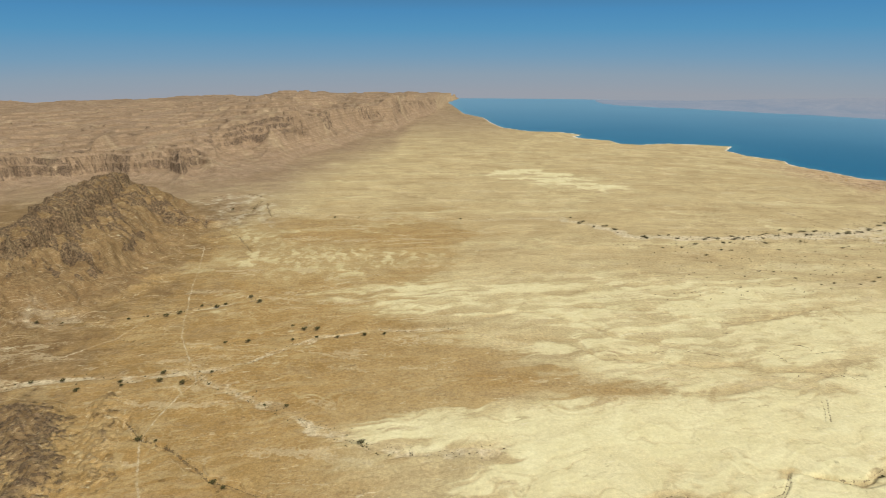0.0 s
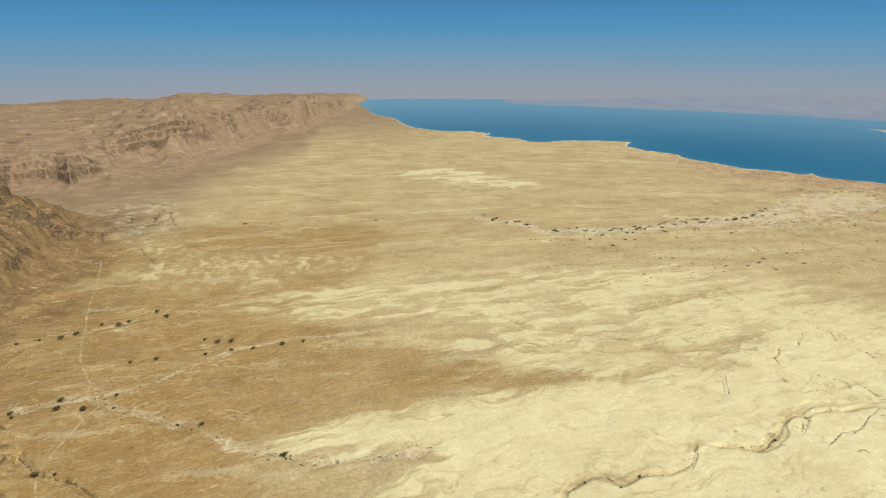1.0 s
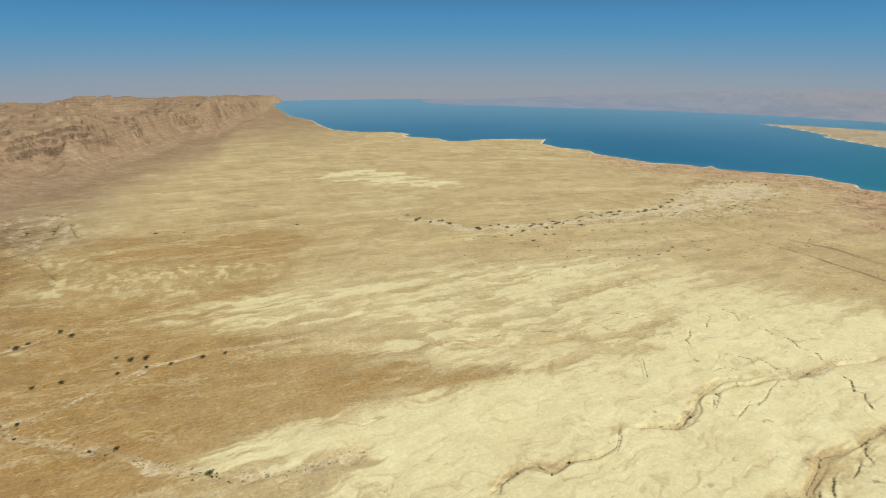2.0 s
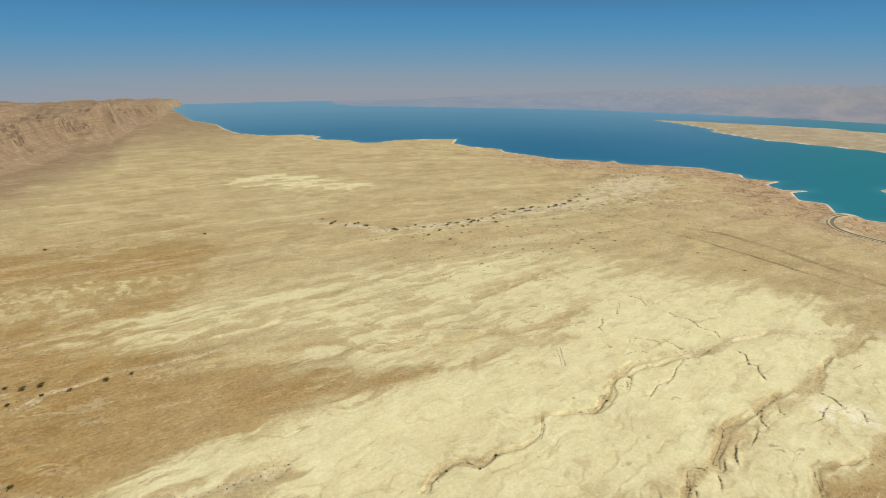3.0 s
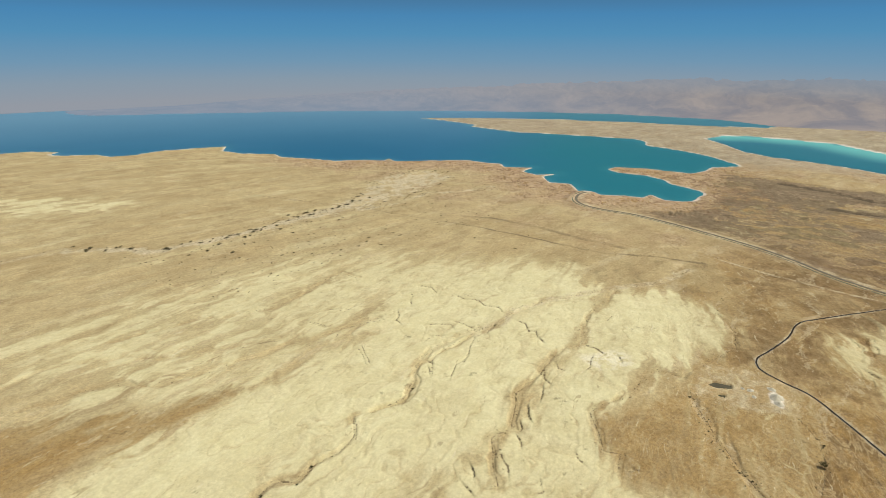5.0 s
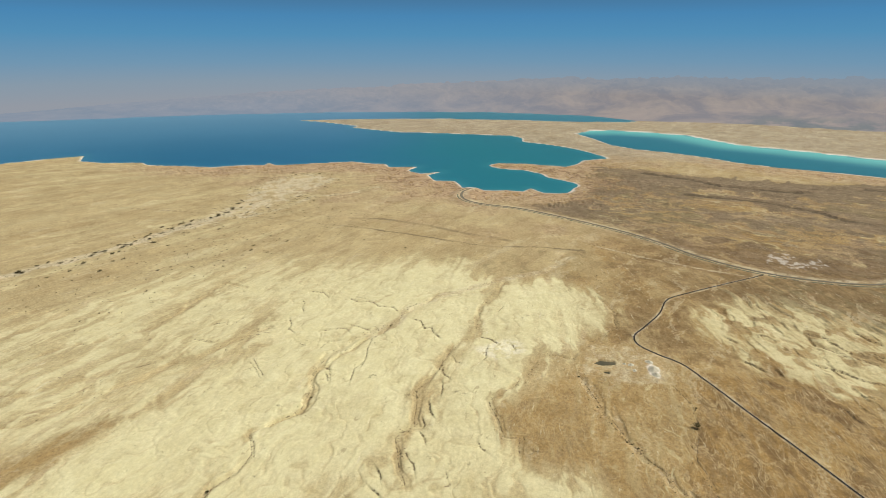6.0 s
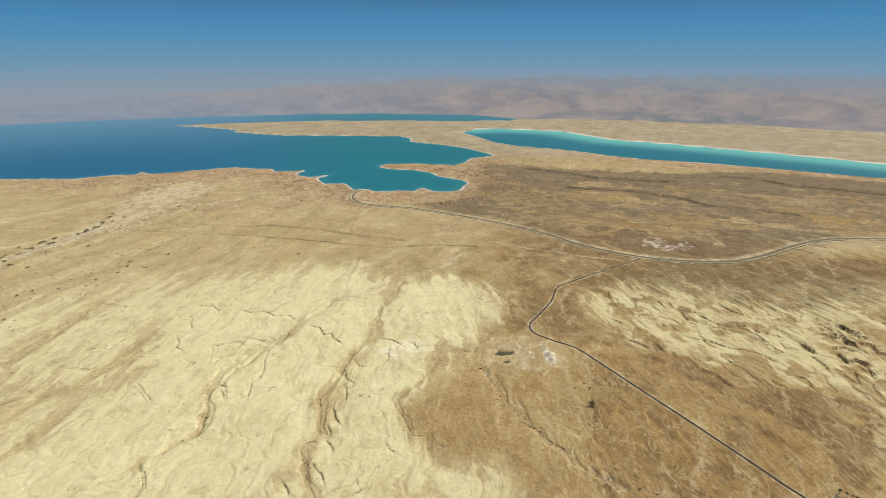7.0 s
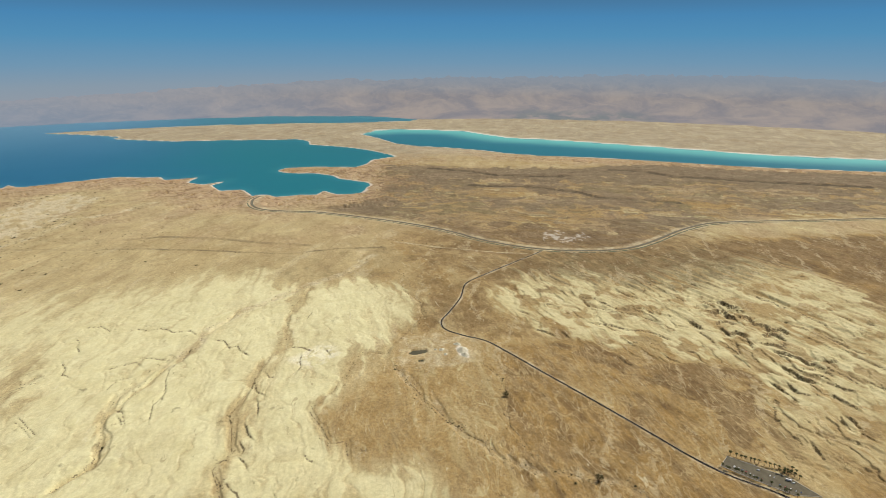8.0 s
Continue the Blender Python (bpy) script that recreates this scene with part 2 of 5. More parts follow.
MARL_SCARPS_B = [[(652, 381), (666, 373), (668, 359), (665, 345)], [(649, 350), (623, 340), (608, 338)], [(595, 372), (586, 363), (588, 360)], [(571, 374), (554, 362), (549, 353)], [(535, 353), (512, 343)], [(484, 500), (484, 494)], [(473, 488), (464, 476)], [(551, 539), (542, 547), (523, 543)], [(671, 324), (660, 314)], [(488, 344), (476, 332), (471, 325)], [(460, 331), (451, 323), (445, 322)], [(435, 318), (430, 311), (425, 305)], [(404, 323), (397, 315), (401, 310), (396, 304), (391, 294), (380, 286)], [(365, 322), (361, 314), (358, 311)], [(452, 254), (447, 249), (446, 245)]]
MARL_SCARPS_C = [[(343, 309), (340, 299)], [(379, 253), (385, 249)], [(396, 259), (391, 255)]]
THIN_SCARPS_A = [[(605, 841), (605, 809), (593, 788)], [(485, 732), (502, 720), (497, 705), (519, 710), (535, 716)], [(443, 717), (446, 701), (449, 684)], [(439, 594), (435, 578), (424, 556)], [(376, 694), (347, 715), (332, 717), (311, 717), (305, 706), (289, 710), (283, 700), (262, 704), (254, 709)], [(262, 765), (275, 766), (280, 760), (295, 770)], [(255, 739), (262, 737)], [(516, 638), (498, 651), (479, 654), (458, 659), (439, 643), (421, 647), (397, 649), (377, 657)], [(252, 795), (264, 803), (279, 799)], [(271, 767), (299, 768)]]
THIN_SCARPS_B = [[(260, 708), (287, 711), (314, 718), (351, 708), (388, 687)], [(447, 712), (451, 685)], [(492, 730), (514, 711), (547, 711)], [(466, 662), (494, 654), (520, 640)], [(446, 595), (428, 553)], [(488, 498), (465, 473)], [(335, 465), (311, 433)], [(617, 759), (657, 747)]]
CRAGS_A = [[(902, -262), (904, -273), (876, -275), (876, -290), (859, -289), (869, -308), (857, -312)], [(838, -279), (850, -291), (845, -298), (829, -303)], [(812, -272), (809, -287), (804, -293), (815, -301)], [(793, -280), (787, -288), (779, -304), (764, -309), (765, -314)], [(746, -276), (736, -284), (724, -287), (715, -299)], [(956, -245), (941, -252), (939, -262)], [(912, -224), (923, -239), (897, -242), (895, -250)], [(869, -222), (882, -237), (874, -247)], [(852, -224), (834, -230), (846, -241), (835, -250)], [(867, -183), (858, -188), (849, -192)]]
LEDGES_A = [[(832, -189), (817, -197), (803, -201)], [(954, -218), (955, -240)], [(997, -306), (982, -312), (973, -330), (954, -331), (954, -350), (936, -358), (919, -364), (900, -373), (888, -379)], [(900, -322), (885, -334), (874, -346), (867, -359), (856, -368), (839, -374), (820, -381), (810, -389), (808, -400)], [(799, -378), (790, -386), (778, -392), (767, -401)], [(748, -297), (750, -315), (742, -326), (733, -329)], [(756, -320), (746, -334), (736, -344), (719, -352)], [(940, -412), (924, -422)], [(809, -232), (774, -231)], [(832, -250), (796, -251)], [(704, -267), (694, -270), (683, -273), (680, -283)]]
LEDGES_B = [[(735, -275), (724, -282), (717, -293)], [(687, -312), (672, -319), (663, -325)], [(715, -318), (702, -331), (700, -342)], [(639, -306), (627, -309), (622, -311)], [(579, -251), (564, -253), (555, -254)], [(701, -251), (686, -257)], [(646, -236), (630, -233), (618, -229), (617, -233)], [(727, -366), (714, -377)], [(930, -20), (927, -45), (906, -63), (891, -83)], [(914, -26), (896, -34)], [(898, -44), (880, -67), (876, -105)], [(832, -36), (832, -62), (820, -83), (814, -121), (801, -139)], [(973, -82), (954, -97), (945, -112)], [(903, -108), (903, -122), (889, -130)], [(871, -116), (863, -130)]]
LEDGES_C = [[(791, 7), (780, 0)], [(853, 73), (847, 64)], [(730, -70), (716, -78), (712, -85)], [(793, 43), (781, 22)]]
OASIS_RIM_A = [[(-657, 1564), (-629, 1590), (-609, 1617), (-557, 1631), (-503, 1602)], [(-483, 1442), (-492, 1512), (-491, 1550)], [(-468, 1524), (-424, 1398)], [(-489, 1272), (-446, 1228), (-394, 1134)]]
# broad tan washes through the marl
WASH_A = [(965, 385), (916, 416), (873, 439), (820, 440), (761, 421), (709, 401), (663, 384), (617, 376), (583, 379), (559, 370), (520, 367), (491, 361), (474, 351)]
WASH_B = [(691, 514), (715, 493), (746, 490), (780, 483), (811, 454), (854, 448)]
WASH_C = [(673, 525), (637, 516), (595, 506), (557, 497), (526, 506), (494, 520), (455, 512), (418, 487)]
WASH_D = [(497, 367), (471, 351), (450, 332), (420, 337), (406, 332), (395, 332), (378, 332), (362, 330), (342, 334), (318, 339), (304, 346)]
WASH_E = [(313, 605), (338, 613), (364, 623), (394, 631), (426, 639), (459, 651), (508, 673), (553, 698), (612, 730)]
WASH_F = [(247, 829), (290, 830), (342, 810), (381, 802), (426, 803), (470, 811), (515, 826), (565, 843), (604, 843)]
CHALK = [(640, 352), (672, 346), (682, 312), (655, 298), (622, 325)]
FOOT_MARL = [(-632, 827), (-562, 826), (-531, 787), (-601, 779)]

# escarpment by compass bearing: bearing, foot distance, rim distance, rim height
ESCARPMENT = [(-180, 2100, 2450, 90), (-60, 2150, 2450, 84), (-44, 2120, 2400, 78), (-37, 2020, 2300, 84), (-31, 2010, 2290, 78),
              (-26, 1900, 2190, 86), (-24.2, 1800, 2120, 90), (-22.7, 1830, 2290, 92), (-21.2, 1790, 2200, 98), (-19.5, 1850, 2280, 122), (-15.6, 1980, 2430, 134), (-12.1, 2290, 2720, 124),
              (-8.5, 2560, 3000, 112), (-4.8, 2830, 3260, 104), (-1.3, 3560, 3950, 76), (-0.4, 4000, 4300, 48),
              (0.6, 4550, 4800, 20), (3, 5600, 5900, 0), (130, 5600, 5900, 0), (150, 2400, 2700, 90), (180, 2100, 2450, 90)]
RIDGES = [  # x, y, height, half width along each crest
    [(-820, 760, 95, 190), (-745, 860, 112, 190), (-712, 930, 112, 205), (-702, 1000, 122, 205), (-733, 1136, 126, 200), (-790, 1385, 108, 190)],
    [(-760, 1290, 100, 130), (-680, 1320, 66, 110), (-600, 1310, 26, 90)],
    [(-733, 1136, 100, 120), (-640, 1090, 50, 90)],
    [(-702, 990, 100, 110), (-610, 930, 46, 80)],
    [(-505, 560, 10, 44), (-458, 545, 15, 48), (-425, 505, 14, 46), (-396, 452, 12, 44), (-400, 415, 8, 40)],
    [(-388, 600, 5, 24), (-371, 540, 5, 26), (-345, 470, 4, 26)],
]
SEA = SHORE_WEST + SHORE_BAY + SHORE_PENINSULA + [(4200, 800), (6000, 1000), (6000, 6500), (-19, 6500)]
PALE_CORE = [(-100, 555), (100, 520), (250, 485), (450, 420), (620, 330), (690, 270), (780, 330), (880, 400), (840, 560), (640, 540)]
FAR_FIELDS = [(4200, 120), (4330, 420), (4400, -300), (4200, -250)]
LAKE = LAKE_NEAR + LAKE_FAR[::-1]


# ---- arithmetic for the land ----
PERM = np.random.RandomState(7).permutation(1024).astype(np.int32)
TURN = np.linspace(0, 2 * math.pi, 1024).astype(np.float32)
GX, GY = np.cos(TURN)[PERM], np.sin(TURN)[PERM]


def perlin(x, y, seed=0):
    """Gradient noise, about -1 to 1."""
    x, y = np.asarray(x, np.float32), np.asarray(y, np.float32)
    fx, fy = np.floor(x), np.floor(y)
    xi, yi = fx.astype(np.int32) + np.int32(seed * 37), fy.astype(np.int32)
    x, y = x - fx, y - fy
    h0, h1 = PERM[xi & 1023] + yi, PERM[(xi + 1) & 1023] + yi
    u, v = x * x * (3 - 2 * x), y * y * (3 - 2 * y)
    k = h0 & 1023
    a = GX[k] * x + GY[k] * y
    k = h1 & 1023
    a += u * (GX[k] * (x - 1) + GY[k] * y - a)
    k = (h0 + 1) & 1023
    b = GX[k] * x + GY[k] * (y - 1)
    k = (h1 + 1) & 1023
    b += u * (GX[k] * (x - 1) + GY[k] * (y - 1) - b)
    return (a + v * (b - a)) * np.float32(1.4)


def fbm(x, y, octaves=4, seed=0, gain=0.5):
    total, amp, k = 0.0, 1.0, 1.0
    for i in range(octaves):
        total = total + amp * perlin(x * k, y * k, seed + i)
        amp, k = amp * gain, k * 2.03
    return total


def ridged(x, y, octaves=3, seed=0):
    total, amp, k = 0.0, 1.0, 1.0
    for i in range(octaves):
        total = total + amp * (1 - np.abs(perlin(x * k, y * k, seed + i)) * 2)
        amp, k = amp * 0.5, k * 2.1
    return total


def smooth(a, b, x):
    t = np.clip((x - a) / (b - a), 0, 1)
    return t * t * (3 - 2 * t)


def to_line(x, y, pts, reach=1e9, closed=False):
    """Distance from each place to a line of points, and how far along it (0 to 1) the nearest place lies; beyond reach, reach."""
    p = np.array(pts, float)
    q = np.roll(p, -1, 0) if closed else p[1:]
    p = p if closed else p[:-1]
    best, along = np.full(x.shape, float(reach)), np.zeros(x.shape)
    for i, ((ax, ay), (bx, by)) in enumerate(zip(p[:, :2], q[:, :2])):
        near = np.nonzero((x > min(ax, bx) - reach) & (x < max(ax, bx) + reach) & (y > min(ay, by) - reach) & (y < max(ay, by) + reach))
        if not len(near[0]):
            continue
        xs, ys, dx, dy = x[near], y[near], bx - ax, by - ay
        t = np.clip(((xs - ax) * dx + (ys - ay) * dy) / max(dx * dx + dy * dy, 1e-6), 0, 1)
        d = np.hypot(xs - ax - t * dx, ys - ay - t * dy)
        k = d < best[near]
        w = tuple(v[k] for v in near)
        best[w], along[w] = d[k], (i + t[k]) / len(p)
    return best, along


def scarp_drop(x, y, pts, deep, reach=45, flip=False):
    """Depth below a line of scarp: a sharp edge along pts whose face looks west (flip: east), and a long rise back to the plain."""
    best, low = np.full(x.shape, float(reach)), np.zeros(x.shape, bool)
    p = np.array(pts, float)
    for (ax, ay), (bx, by) in zip(p, p[1:]):
        near = np.nonzero((x > min(ax, bx) - reach) & (x < max(ax, bx) + reach) & (y > min(ay, by) - reach) & (y < max(ay, by) + reach))
        if not len(near[0]):
            continue
        xs, ys, dx, dy = x[near], y[near], bx - ax, by - ay
        t = np.clip(((xs - ax) * dx + (ys - ay) * dy) / (dx * dx + dy * dy), 0, 1)
        d = np.hypot(xs - ax - t * dx, ys - ay - t * dy)
        west = dy * 0.85 + dx * 0.5
        k = d < best[near]
        w = tuple(v[k] for v in near)
        best[w], low[w] = d[k], (((xs - ax) * dy - (ys - ay) * dx) * (1 if west < 0 else -1) > 0)[k]
    s = np.where(low != flip, best, -best)
    return deep * smooth(-1.2, 0.8, s) * np.exp(-np.maximum(s, 0) / 5.0) * (best < reach)


def saw(field, sharp):
    """Falls slowly from 1 to 0, then jumps back: shingled slopes with one steep face."""
    f = field - np.floor(field)
    return np.where(f < 1 - sharp, 1 - f / (1 - sharp), (f - 1 + sharp) / sharp)


def inside(x, y, pts):
    hit = np.zeros(x.shape, bool)
    p = np.array(pts, float)
    box = np.nonzero((x > p[:, 0].min()) & (x < p[:, 0].max()) & (y > p[:, 1].min()) & (y < p[:, 1].max()))
    xs, ys, h = x[box], y[box], np.zeros(len(box[0]), bool)
    for (ax, ay), (bx, by) in zip(p, np.roll(p, -1, 0)):
        if ay != by:
            h ^= ((ay > ys) != (by > ys)) & (xs < (bx - ax) * (ys - ay) / (by - ay) + ax)
    hit[box] = h
    return hit


def signed(x, y, pts, reach=1e9):
    d, _ = to_line(x, y, pts, reach, True)
    return np.where(inside(x, y, pts), d, -d)


def patch(x, y, pts, edge, rough):
    """1 inside an outline, 0 outside, with an edge of that width, shifted by rough metres."""
    return smooth(-edge, edge, signed(x, y, pts, 120) + rough)


SCARPS = [(MARL_SCARPS_A + MARL_SCARPS_B + MARL_SCARPS_C, 0.95, 1.6), (THIN_SCARPS_A + THIN_SCARPS_B, 0.6, 0.6), (CRAGS_A, 4.2, 6.5),
          (LEDGES_A + LEDGES_B + LEDGES_C, 1.5, 2.8), ([DITCH_A], 1.2, 2.0),
          ([CH_C[:-3], CH_I, CH_J, CH_A[:12], CH_B[:8], WADI_THIN], 0.6, 0.4)]


# ---- the sheet of ground: rings round the start, finer where the land stands steep ----
STEP = 0.105
fine = np.arange(-50, 128, STEP)
bearing = np.radians(np.concatenate([fine, np.arange(132, 308, 4.0)]))
dips = np.radians(np.concatenate([np.arange(46.5, 38, -0.09), np.arange(38, 15, -0.062), np.arange(15, 4.62, -0.09)]))
rings = 400 / np.tan(dips)
rings = np.sort(np.concatenate([[0.02, 8, 60, 130, 200, 270, 330], rings, [4965]]))
RR, BB = np.meshgrid(rings, bearing, indexing="ij")
X, Y = (RR * np.sin(BB)).astype(np.float32), (RR * np.cos(BB)).astype(np.float32)


def hills(X, Y, wx, wy):
    """Height of the hills over the plain, and how much of their ground is bare rock."""
    hill, rock = np.zeros_like(X), np.zeros_like(X)
    spur = ridged(X / 85 + wx * 0.2, Y / 85 + wy * 0.2, 4, 131) - 1.0
    crag, chips, patchy = fbm(X / 17, Y / 17, 4, 137), fbm(X / 6, Y / 6, 3, 138), fbm(X / 32, Y / 32, 5, 141)
    for crest in RIDGES:
        p = np.array(crest, float)
        d, along = to_line(X + wx * 14, Y + wy * 14, crest, 420)
        at = along * (len(p) - 1)
        h, w = np.interp(at, range(len(p)), p[:, 2]), np.interp(at, range(len(p)), p[:, 3])
        u = np.clip(1 - d / w, 0, 1)
        if h.max() > 30:
            # talus below, a broken lower ledge, a scree slope, then the cliff under the crest
            v = u + 0.050 * fbm(X / 46, Y / 46, 3, 132) + 0.055 * (ridged(X / 30 + wx * 0.3, Y / 30, 2, 134) - 0.8) + 0.018 * fbm(X / 9, Y / 9, 2, 136)
            low_l = smooth(-0.05, 0.22, fbm(X / 75, Y / 75, 3, 142) + 0.12 * patchy)
            mid_l = smooth(-0.25, 0.15, fbm(X / 60, Y / 60, 3, 144) + 0.15 * patchy)
            top_l = smooth(-0.45, 0.05, fbm(X / 90, Y / 90, 3, 146))
            prof = (0.34 * np.clip(u / 0.50, 0, 1) ** 1.4 + 0.09 * (low_l * smooth(0.37, 0.395, v) + (1 - low_l) * smooth(0.26, 0.56, u))
                    + 0.20 * np.clip((u - 0.40) / 0.42, 0, 1) + 0.09 * (mid_l * smooth(0.61, 0.635, v) + (1 - mid_l) * smooth(0.48, 0.76, u))
                    + 0.20 * (top_l * smooth(0.80, 0.84, v) + (1 - top_l) * smooth(0.66, 0.95, u)) + 0.08 * smooth(0.80, 1.0, u))
            hh = h * prof + 17 * spur * smooth(0.0, 0.35, u) * (1.1 - u) + 7.5 * smooth(0.35, 0.75, u) * crag + 1.8 * smooth(0.3, 0.6, u) * chips
            band = lambda p0, p1: smooth(p0 - 0.02, p0, v) * (1 - smooth(p1, p1 + 0.025, v))
            bare = np.clip(low_l * band(0.36, 0.405) * smooth(-0.3, 0.1, patchy) + mid_l * band(0.60, 0.645) * smooth(-0.35, 0.0, patchy) + top_l * band(0.78, 0.86)
                           + smooth(0.80, 0.92, u) * smooth(-0.3, 0.2, patchy + 0.6 * crag) + 0.8 * smooth(0.42, 0.66, u) * smooth(0.16, 0.36, patchy + 0.3 * crag), 0, 1)
        else:
            hh = h * u ** 1.1 + 2.6 * smooth(0.1, 0.5, u) * chips + 1.4 * smooth(0.1, 0.5, u) * crag
            bare = smooth(0.05, 0.45, u + 0.25 * patchy) * (0.25 + 0.75 * smooth(-0.05, 0.35, chips + crag * 0.6)) * 0.9 * np.clip(h / 13, 0, 1)
        hill, rock = np.maximum(hill, np.maximum(hh, 0) * (u > 0)), np.maximum(rock, bare)
    return hill, rock


def hill_height(X, Y):
    return hills(X, Y, fbm(X / 60, Y / 60, 3, 11), fbm(X / 60, Y / 60, 3, 21))[0]


def escarpment_cover(X, Y):
    """1 where the finely built escarpment lies, falling to 0 at its borders."""
    r, b = np.hypot(X, Y), np.degrees(np.arctan2(X, Y))
    return smooth(1570, 1640, r) * smooth(4120, 4020, r) * smooth(-49.4, -48.6, b) * smooth(1.5, 1.0, b)


def escarp(X, Y, R, B, wx, esc):
    """Step up to the western plateau: place across it (0 foot, 1 rim), height, bare cliff, rim height."""
    foot, rim, top = (np.interp(B, esc[:, 0], esc[:, i]) for i in (1, 2, 3))
    jag = 100 * fbm(X / 430, Y / 430, 3, 151) + 120 * (ridged(X / 300, Y / 300, 2, 155) - 0.85) * smooth(0, 1, (R - foot) / (rim - foot))
    u = (R - foot + jag) / (rim - foot)
    v = u + (22 * fbm(X / 70, Y / 70, 3, 157) + 16 * (ridged(X / 40, Y / 40, 2, 159) - 0.8) + 5 * fbm(X / 14, Y / 14, 2, 158)) / (rim - foot)
    broken = smooth(-0.45, 0.2, fbm(X / 170, Y / 170, 3, 153))          # where the cliffs stand, and where scree has buried them
    slope = 0.72 * np.clip(u / 0.93, 0, 1) ** 1.9 + 0.28 * smooth(0.55, 1.0, u)
    steps = (0.46 * np.clip(u / 0.80, 0, 1) ** 1.7 + 0.17 * smooth(0.79, 0.815, v) + 0.06 * smooth(0.815, 0.88, v) + 0.13 * smooth(0.88, 0.90, v)
             + 0.05 * smooth(0.90, 0.96, v) + 0.13 * smooth(0.965, 0.985, v))
    walls = (0.21 * np.clip(u / 0.66, 0, 1) ** 1.6 + 0.38 * smooth(0.655, 0.685, v) + 0.03 * smooth(0.69, 0.74, u) + 0.27 * smooth(0.745, 0.77, v)
             + 0.03 * smooth(0.78, 0.90, u) + 0.08 * smooth(0.91, 0.93, v))
    front = smooth(-20.5, -23.5, B)
    steps = steps + (walls - steps) * front
    prof = slope + (steps - slope) * np.maximum(broken, 0.8 * front)
    back = np.clip((R - rim) / (4900 - rim), 0, 1)
    plateau = top + (46 - top) * back
    grow = np.clip(top / 120, 0, 1)
    relief = fbm(X / 420, Y / 420, 5, 171)
    lv = relief * 3.2 + 0.22 * fbm(X / 60, Y / 60, 3, 173)
    terrace = (np.floor(lv) + 0.45 * (lv - np.floor(lv)) + 0.55 * smooth(0.60, 0.68, lv - np.floor(lv))) * 22
    scarp = smooth(0.57, 0.62, lv - np.floor(lv)) * (1 - smooth(0.68, 0.72, lv - np.floor(lv))) * smooth(-0.2, 0.25, fbm(X / 120, Y / 120, 3, 175))
    rills = ridged(X / 130 + wx * 0.25, Y / 130, 4, 161) - 1.0
    on_top = smooth(0.98, 1.12, u) * (1 - 0.5 * back)
    e = prof * plateau + grow * (smooth(0.05, 0.5, u) * (1 - smooth(0.66, 0.80, u)) * 6 * rills + on_top * (terrace + 4 * rills)
                                 + smooth(0.1, 0.6, u) * 2.5 * fbm(X / 26, Y / 26, 4, 165))
    cl = smooth(0.782, 0.79, v) * (1 - smooth(0.817, 0.835, v)) + smooth(0.875, 0.882, v) * (1 - smooth(0.902, 0.92, v)) + smooth(0.958, 0.967, v) * (1 - smooth(0.985, 1.0, v))
    cw = smooth(0.640, 0.652, v) * (1 - smooth(0.688, 0.70, v)) + 0.9 * smooth(0.735, 0.745, v) * (1 - smooth(0.772, 0.79, v)) + 0.6 * smooth(0.90, 0.91, v) * (1 - smooth(0.932, 0.95, v))
    cw = cw * (0.60 + 0.40 * smooth(-0.15, 0.25, fbm(X / 22, Y / 22, 3, 185) + 0.6 * fbm(X / 7, Y / 7, 2, 186)))
    cl = np.clip(cl + (cw - cl) * front, 0, 1) * np.maximum(broken, 0.8 * front) * (0.55 + 0.45 * smooth(-0.3, 0.3, fbm(X / 50, Y / 50, 4, 181))) + 0.55 * on_top * scarp * smooth(-0.1, 0.3, fbm(X / 300, Y / 300, 2, 187))
    cl = cl * 1.3
    cl = cl + 0.35 * smooth(0.2, 0.5, u) * (1 - on_top) * smooth(0.25, 0.5, fbm(X / 38, Y / 38, 4, 183))
    return u, e, np.clip(cl * np.clip(top / 90, 0, 1), 0, 1), top


